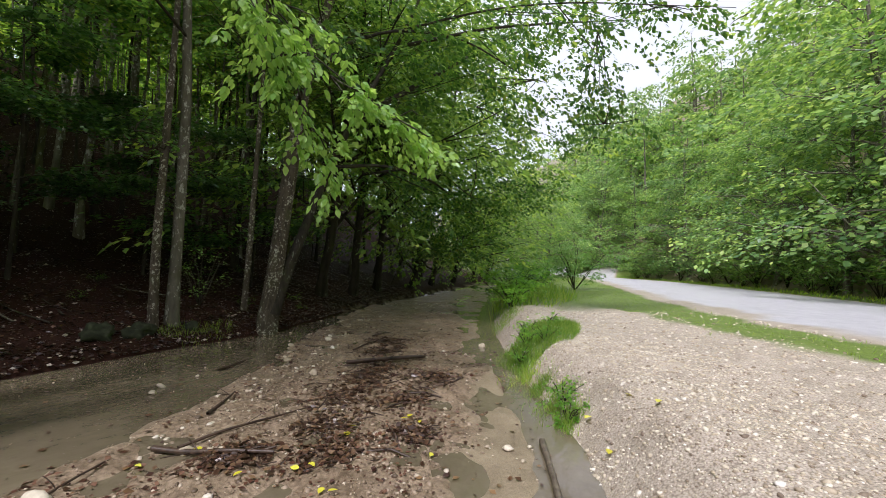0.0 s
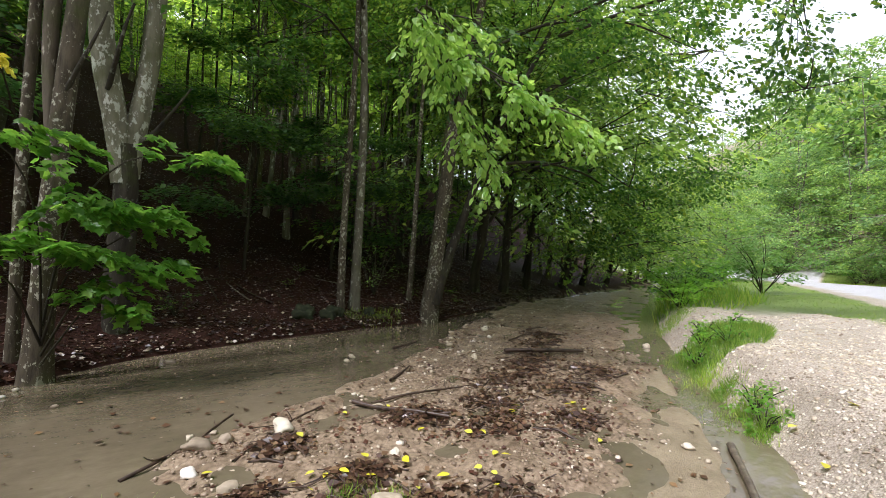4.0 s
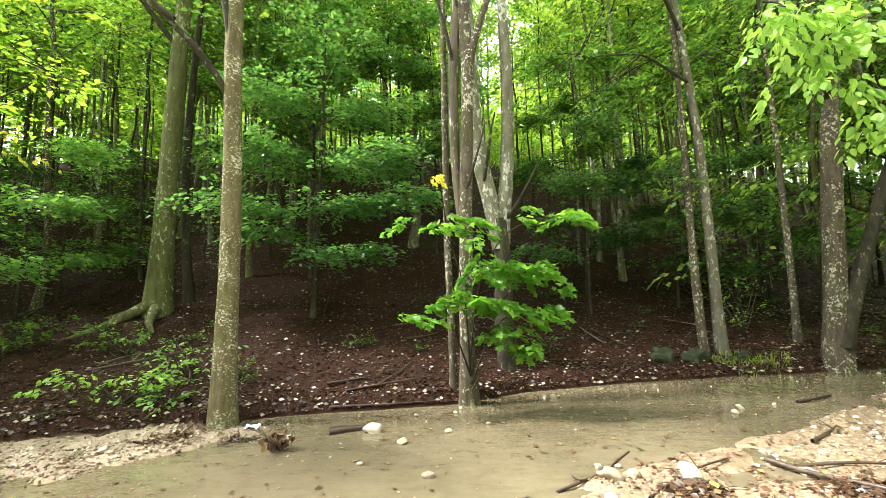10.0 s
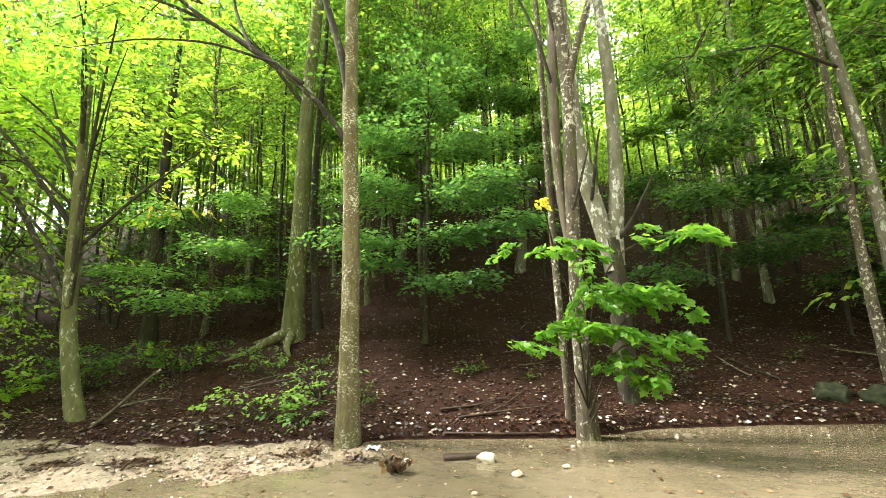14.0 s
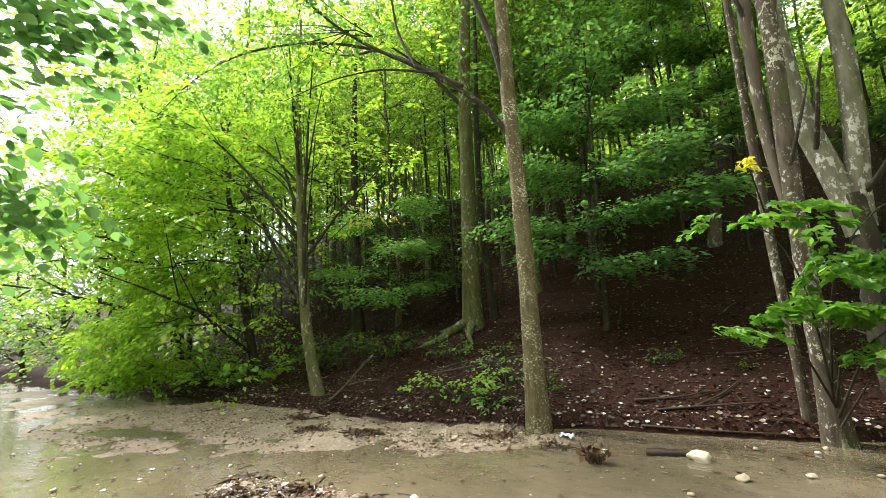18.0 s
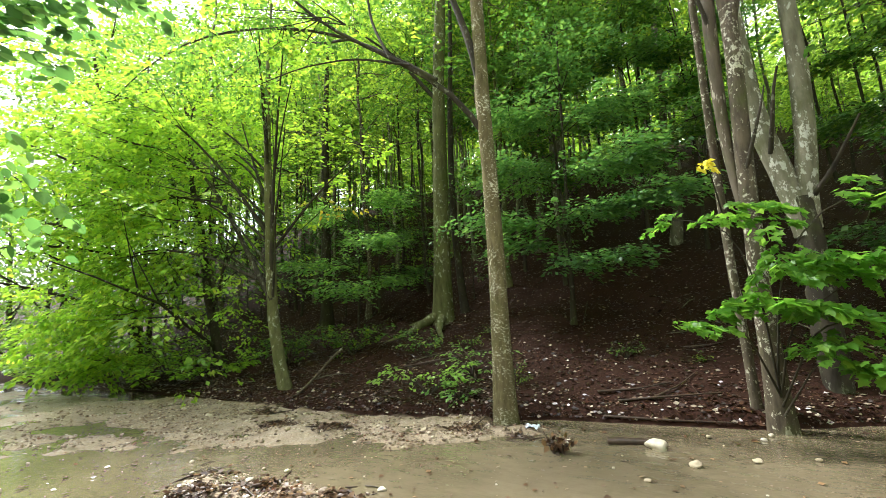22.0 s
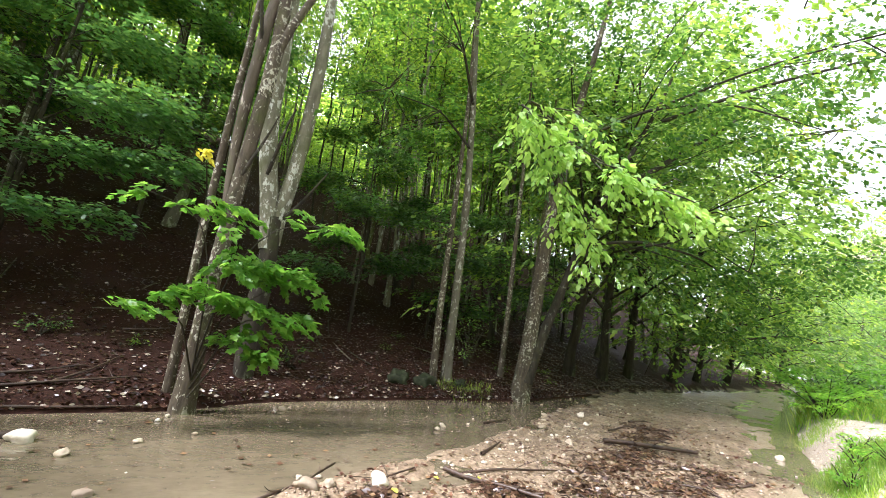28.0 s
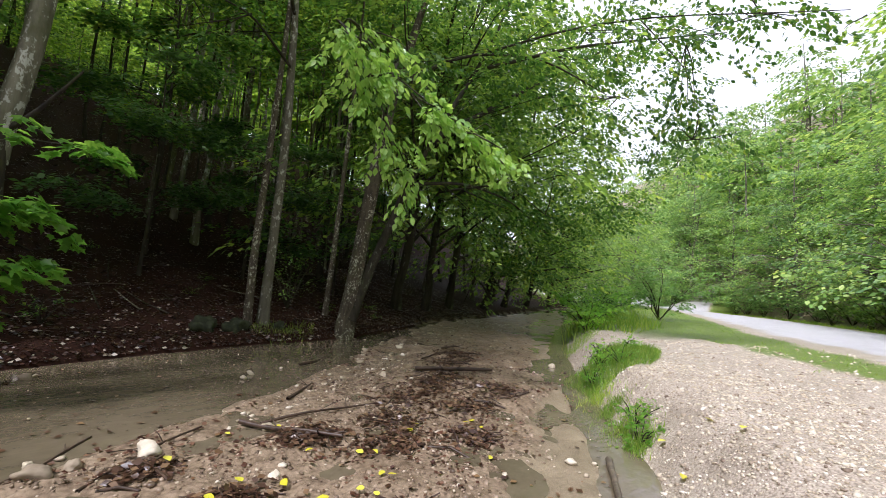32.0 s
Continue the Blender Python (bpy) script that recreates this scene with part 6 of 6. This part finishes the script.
# yellow leaf tufts still on the twigs
for cx, cy, cz, m, s, name in ((-0.19, 5.05, 2.9, 9, 0.06, "yellow_tuft"), (-6.4, 5.6, 3.9, 10, 0.085, "turning_bough")):
    q = np.array([0, 0, 0]) + r.normal(0, 0.045 if m < 10 else 0.3, (m, 3)) * [1, 1, 0.5]
    root = new(name)
    root.location = (cx, cy, cz)
    me = mesh_of("leaves", [spray_arrays(r, q, r.normal(0, 1, (m, 3)) * [1, 1, 0.2], 0.09 if m < 10 else 0.35, 7 if m < 10 else 10, s, 0.4, "leaf")])
    tagged(part("leaves", me, leaf_yellow if m < 10 else leaf_turning, root, smooth_shade=False), kind="stuff")
    end = (0.1, 1.1, -0.5) if m < 10 else (-1.8, -0.15, -1.0)
    part("twig", mesh_of("twig", [stem([(0, 0, 0), np.array(end) * 0.5 + [0, 0, 0.05], end], 0.006, 0.012, 5, 8, 5)]), bark_dark, root)
    tagged(root, "tuft of bright yellow autumn leaves on a twig" if m < 10 else "bough with yellowing leaves among the green", "bough")

# ---- grass and low plants ----
def blades(r, x, y, h, wide, lean=0.35):
    n = len(x)
    a = r.uniform(0, 6.28, n)
    s = np.stack([np.cos(a), np.sin(a), 0 * a], 1) * wide[:, None]
    tip = np.stack([r.normal(0, lean, n) * h, r.normal(0, lean, n) * h, h], 1)
    b = on_land(x, y, -0.01)
    v = np.stack([b - s, b + s, b + tip * 0.6 + s * 0.7, b + tip], 1)
    i = np.arange(n)[:, None] * 4
    return v.reshape(-1, 3), np.concatenate([i + [0, 1, 2], i + [0, 2, 3]])


def zone(r, n, x0, x1, y0, y1, test):
    x, y = r.uniform(x0, x1, n), r.uniform(y0, y1, n)
    k = test(x, y)
    return x[k], y[k]


r = np.random.default_rng(800)
w = lambda x, y: 0.35 * vnoise(x, y, 1.1, 20) + 0.2 * vnoise(x, y, 0.35, 21)
tx, ty = zone(r, 20000, 6.0, 9.8, 1.2, 3.2, lambda x, y: (np.hypot((x - 7.9) / 1.4, (y - 2.1) / 0.6) + w(x, y) * 0.5 < 1.0))
tagged(part("grass_tuft", quick_mesh("grass_tuft", *blades(r, tx, ty, r.uniform(0.04, 0.16, len(tx)), r.uniform(0.003, 0.007, len(tx)))), grass_blade, smooth_shade=False), "lush green grass tuft between creek and gravel berm", "grass", kind="stuff")
for k, (cx, cy, cs) in enumerate(((6.4, 1.95, 0.2), (5.9, 1.6, 0.16), (5.35, 1.3, 0.2), (4.95, 1.05, 0.13), (10.4, 3.75, 0.35), (11.2, 4.0, 0.4))):
    tx, ty = r.normal(cx, cs, 700), r.normal(cy, cs * 0.5, 700)
    tagged(part("grass_tuft", quick_mesh("grass_tuft", *blades(r, tx, ty, r.uniform(0.04, 0.14, 700), r.uniform(0.002, 0.006, 700), 0.45)), grass_blade, smooth_shade=False), "ragged green grass tuft at the edge of the berm", "grass", kind="stuff")
for k, (cx, cy) in enumerate(((1.55, 2.3), (1.75, 2.15), (0.55, 2.9), (1.35, 2.05))):
    tx, ty = r.normal(cx, 0.06, 90), r.normal(cy, 0.05, 90)
    tagged(part("grass_sprig", quick_mesh("grass_sprig", *blades(r, tx, ty, r.uniform(0.04, 0.13, 90), r.uniform(0.002, 0.005, 90), 0.5)), grass_blade, smooth_shade=False), "little green grass sprig washed into the debris", "grass", "grass sprigs")
tx, ty = zone(r, 60000, 5, 45, -6, 16, lambda x, y: (y - road_y(x) > 0.0) & (y - road_y(x) < np.interp(x, [6, 7, 9.5, 11.4, 13.9, 20], [0.8, 1.0, 1.3, 1.6, 2.6, 4]) + w(x, y)) & (y < near_y(x) - 0.2))
tagged(part("grass_strip", quick_mesh("grass_strip", *blades(r, tx, ty, r.uniform(0.02, 0.075, len(tx)), r.uniform(0.004, 0.009, len(tx)), 0.6)), grass_blade, smooth_shade=False), "strip of short roadside grass along the berm", "grass", kind="stuff")
tx, ty = zone(r, 22000, 12, 48, 3, 16, lambda x, y: (y < near_y(x) - 0.05) & (y > near_y(x) - 3.2) & (y > road_y(x) + 0.4))
tagged(part("tall_weeds", quick_mesh("tall_weeds", *blades(r, tx, ty, r.uniform(0.15, 0.55, len(tx)), r.uniform(0.008, 0.02, len(tx)))), grass_blade, smooth_shade=False), "tall weedy grass on the creek's near bank", "grass", kind="stuff")
tx, ty = zone(r, 40000, -26, -4.6, -6, 2.5, lambda x, y: (vnoise(x, y, 0.9, 23) + 0.5 * vnoise(x, y, 0.3, 24) > -0.45) & (y < near_y(x) - 0.2 + 0.6 * w(x, y)) & (y > near_y(x) - 6))
tagged(part("bank_grass", quick_mesh("bank_grass", *blades(r, tx, ty, r.uniform(0.03, 0.1, len(tx)), r.uniform(0.004, 0.01, len(tx)))), grass_blade, smooth_shade=False), "short grass on the near creek bank", "grass", kind="stuff")
tx, ty = zone(r, 50000, -10, 80, -26, 8, lambda x, y: (y < road_y(x) - ROAD_WIDE - 0.1 + 0.4 * w(x, y)) & (y > road_y(x) - ROAD_WIDE - 2.8))
tagged(part("verge_grass", quick_mesh("verge_grass", *blades(r, tx, ty, r.uniform(0.06, 0.28, len(tx)), r.uniform(0.012, 0.03, len(tx)))), grass_blade, smooth_shade=False), "grassy verge along the far side of the road", "grass", kind="stuff")
tx, ty = zone(r, 9000, 4.4, 6.2, 7.3, 8.6, lambda x, y: (np.hypot((x - 5.2) / 0.7, (y - 7.75) / 0.35) < 1) & (y > bank_y(x)))
tagged(part("bank_tuft", quick_mesh("bank_tuft", *blades(r, tx[:420], ty[:420], r.uniform(0.05, 0.15, len(tx))[:420], r.uniform(0.002, 0.005, len(tx))[:420])), grass_blade, smooth_shade=False), "tuft of fine grass at the paired trunks", "grass", kind="stuff")


def bush(x, y, h, wide, seed, leaves, label, leaf=0.08, m=60, per=22, name="bush", shape="kite"):
    r = np.random.default_rng(seed)
    root = new(name)
    root.location = foot(x, y, 0.02)
    cen, way = [], []
    for i in range(9):
        a = r.uniform(0, 6.28)
        e = np.array([wide * math.cos(a) * r.uniform(0.4, 1), wide * math.sin(a) * r.uniform(0.4, 1), h * r.uniform(0.5, 1)])
        line = bend((0, 0, 0), e, 6, 0.1 * h, 0.04 * h, seed + i)
        part("stem", mesh_of("stem", [tube_arrays(line, np.linspace(0.006 + 0.006 * h, 0.004, 6), 5)]), bark_dark, root)
        q, d = along(r, line, max(2, m // 9), 0.25, 0.13 * h)
        cen.append(q)
        way.append(d)
    tagged(part("leaves", mesh_of("leaves", [spray_arrays(r, np.concatenate(cen), np.concatenate(way), 0.35 * h ** 0.5, per, leaf, 0.35, shape)]), leaves, root, smooth_shade=False), kind="stuff")
    return tagged(root, label, "bush")


bush(-4.35, 5.7, 0.55, 0.9, 810, leaf_pale, "sprawling pale-leaved bramble shoots at the creek bank", 0.085, 46, 7, shape="leaf")
bush(-4.0, 6.5, 0.65, 0.8, 811, leaf_pale, "low loose shrub rooted in the bank", 0.075, 30, 6, shape="leaf")
bush(-3.75, 5.65, 0.35, 0.5, 820, leaf_pale, "low bramble shoot at the water's edge", 0.08, 24, 7, shape="leaf")
bush(-5.6, 7.4, 0.6, 0.8, 812, leaf_green, "low green-leaved shrub on the slope", 0.065, 36, 12)
bush(-7.6, 7.2, 0.8, 0.9, 813, leaf_green, "low green shrub on the slope", 0.08, 60, 16)
bush(-9.2, 6.6, 1.0, 1.0, 814, leaf_green, "leafy shrub behind the creek edge", 0.08, 70, 18)
bush(5.9, 8.9, 1.5, 0.7, 815, leaf_pale, "sparse pale-leaved shrub between the trunks", 0.06, 36, 9)
for k, (bx, by) in enumerate(((7.0, 2.2), (7.6, 2.3), (8.2, 2.5), (8.6, 2.2), (7.3, 1.9), (5.4, 1.2), (5.0, 1.05), (-8.5, 0.7), (-7.2, 0.6))):
    bush(bx, by, 0.28, 0.25, 840 + k, leaf_fresh, "small leafy weed at the water's edge", 0.05, 30, 8, "weed")["group"] = "water's edge weeds"
bush(13.3, 4.6, 1.2, 1.2, 816, leaf_fresh, "bright green bush at the end of the berm", 0.09, 90, 20)
bush(15.5, 5.3, 1.0, 1.2, 817, leaf_green, "green bush on the creek's near bank", 0.09, 90, 20)
bush(21.5, 4.3, 3.0, 2.1, 818, leaf_pale, "pale willow bush beside the road", 0.11, 200, 24)
bush(24, 7.0, 2.0, 2.0, 819, leaf_fresh, "green bush beside the road", 0.11, 160, 24)
for k, (bx, by) in enumerate(((12.2, 4.2), (14.4, 4.9), (16.8, 5.4), (18.2, 6.2), (22, 7.4), (26, 8.6), (29, 8.2), (33, 10.0), (38, 11.6))):
    bush(bx, by, 0.9 + 0.12 * k, 1.0 + 0.1 * k, 850 + k, (leaf_fresh, leaf_pale, leaf_green)[k % 3], "weedy green bush on the bank between creek and road", 0.085, 70, 18)["group"] = "bank weeds"
for k, (bx, bd) in enumerate(((-10.5, 0.5), (-12, 0.3), (-13.5, 0.4), (-15.5, 0.3), (-18, 0.3), (-21, 0.3))):
    bush(bx, float(bank_y(bx)) + bd, (0.8, 1.3, 0.9, 1.4, 1.1, 1.2)[k], (1.5, 1.1, 1.4, 1.2, 1.5, 1.3)[k], 830 + k, leaf_lime, "bright green undergrowth hanging to the water", 0.1, 54, 20)["group"] = "creekside undergrowth"

# undergrowth at the foot of the hillside
SKIRT = [bush(0, 0, 2.6 + 0.4 * i, 2.3, 880 + i, leaf_hill, "dense leafy undergrowth at the foot of the hillside", 0.2, 130, 12) for i in range(3)]
for k in range(24):
    hx = 17 + 2.7 * k + float(rng.uniform(-0.8, 0.8))
    hy = float(road_y(hx)) - ROAD_WIDE - 3.0 + float(rng.uniform(-0.5, 0.3))
    low = SKIRT[k] if k < 3 else copy_thing(SKIRT[k % 3], Matrix())
    s = float(rng.uniform(0.8, 1.25))
    low.matrix_basis = Matrix.LocRotScale(foot(hx, hy), Euler((0, 0, float(rng.uniform(0, 6.28)))), (s, s, s))
    low["group"] = "hillside undergrowth"

# a crumpled scrap of pale plastic at the water line
scrap_mat, _nt, _b = material("plastic_scrap", 0.3, 0.5)
_n = tex(_nt, 30, 4)
_nt.links.new(ramp(_nt, _n.outputs[0], [(0.3, (0.35, 0.45, 0.55)), (0.7, (0.75, 0.8, 0.85))]), _b.inputs["Base Color"])
bm = bmesh.new()
bmesh.ops.create_grid(bm, x_segments=9, y_segments=6, size=0.5)
for vert in bm.verts:
    vert.co = Vector((vert.co.x * 0.17, vert.co.y * 0.09, 0.02 + 0.05 * noise.noise(vert.co * 4 + Vector((3, 1, 0)))))
bmesh.ops.solidify(bm, geom=bm.faces[:], thickness=0.002)
scrap = part("plastic_scrap", bm, scrap_mat)
scrap.location = (-2.41, 5.12, max(0.0, foot(-2.41, 5.12, 0)[2]))
tagged(scrap, "crumpled pale blue plastic scrap at the water line", "litter")

# seedlings and bare twigs on the slope
SEEDS = [bush(0, 0, 0.22 + 0.1 * i, 0.3, 900 + i, leaf_green, "small leafy seedling in the leaf litter of the slope", 0.045, 20, 7, "seedling", "leaf") for i in range(3)]
r = np.random.default_rng(905)
for k in range(30):
    hx = float(r.uniform(-11, 9))
    hy = float(bank_y(hx)) + 0.4 + 5.5 * float(r.uniform(0, 1)) ** 1.3
    low = SEEDS[k] if k < 3 else copy_thing(SEEDS[k % 3], Matrix())
    s = float(r.uniform(0.5, 1.05))
    low.matrix_basis = Matrix.LocRotScale(foot(hx, hy, 0.01), Euler((0, 0, float(r.uniform(0, 6.28)))), (s, s, s))
    low["group"] = "slope seedlings"
for k in range(22):
    hx = float(r.uniform(-10, 8))
    hy = float(bank_y(hx)) + 0.4 + 4.5 * float(r.uniform(0, 1))
    a, l = float(r.uniform(0, 3.14)), float(r.uniform(0.5, 1.5))
    stick("fallen_branch", "bare fallen branch in the leaf litter", lay([(hx, hy), (hx + 0.5 * l * math.cos(a), hy + 0.5 * l * math.sin(a) + 0.05), (hx + l * math.cos(a), hy + l * math.sin(a))], 0.025), 0.016, 0.006, 930 + k, bark_dark if k % 3 else bark_grey, 3)
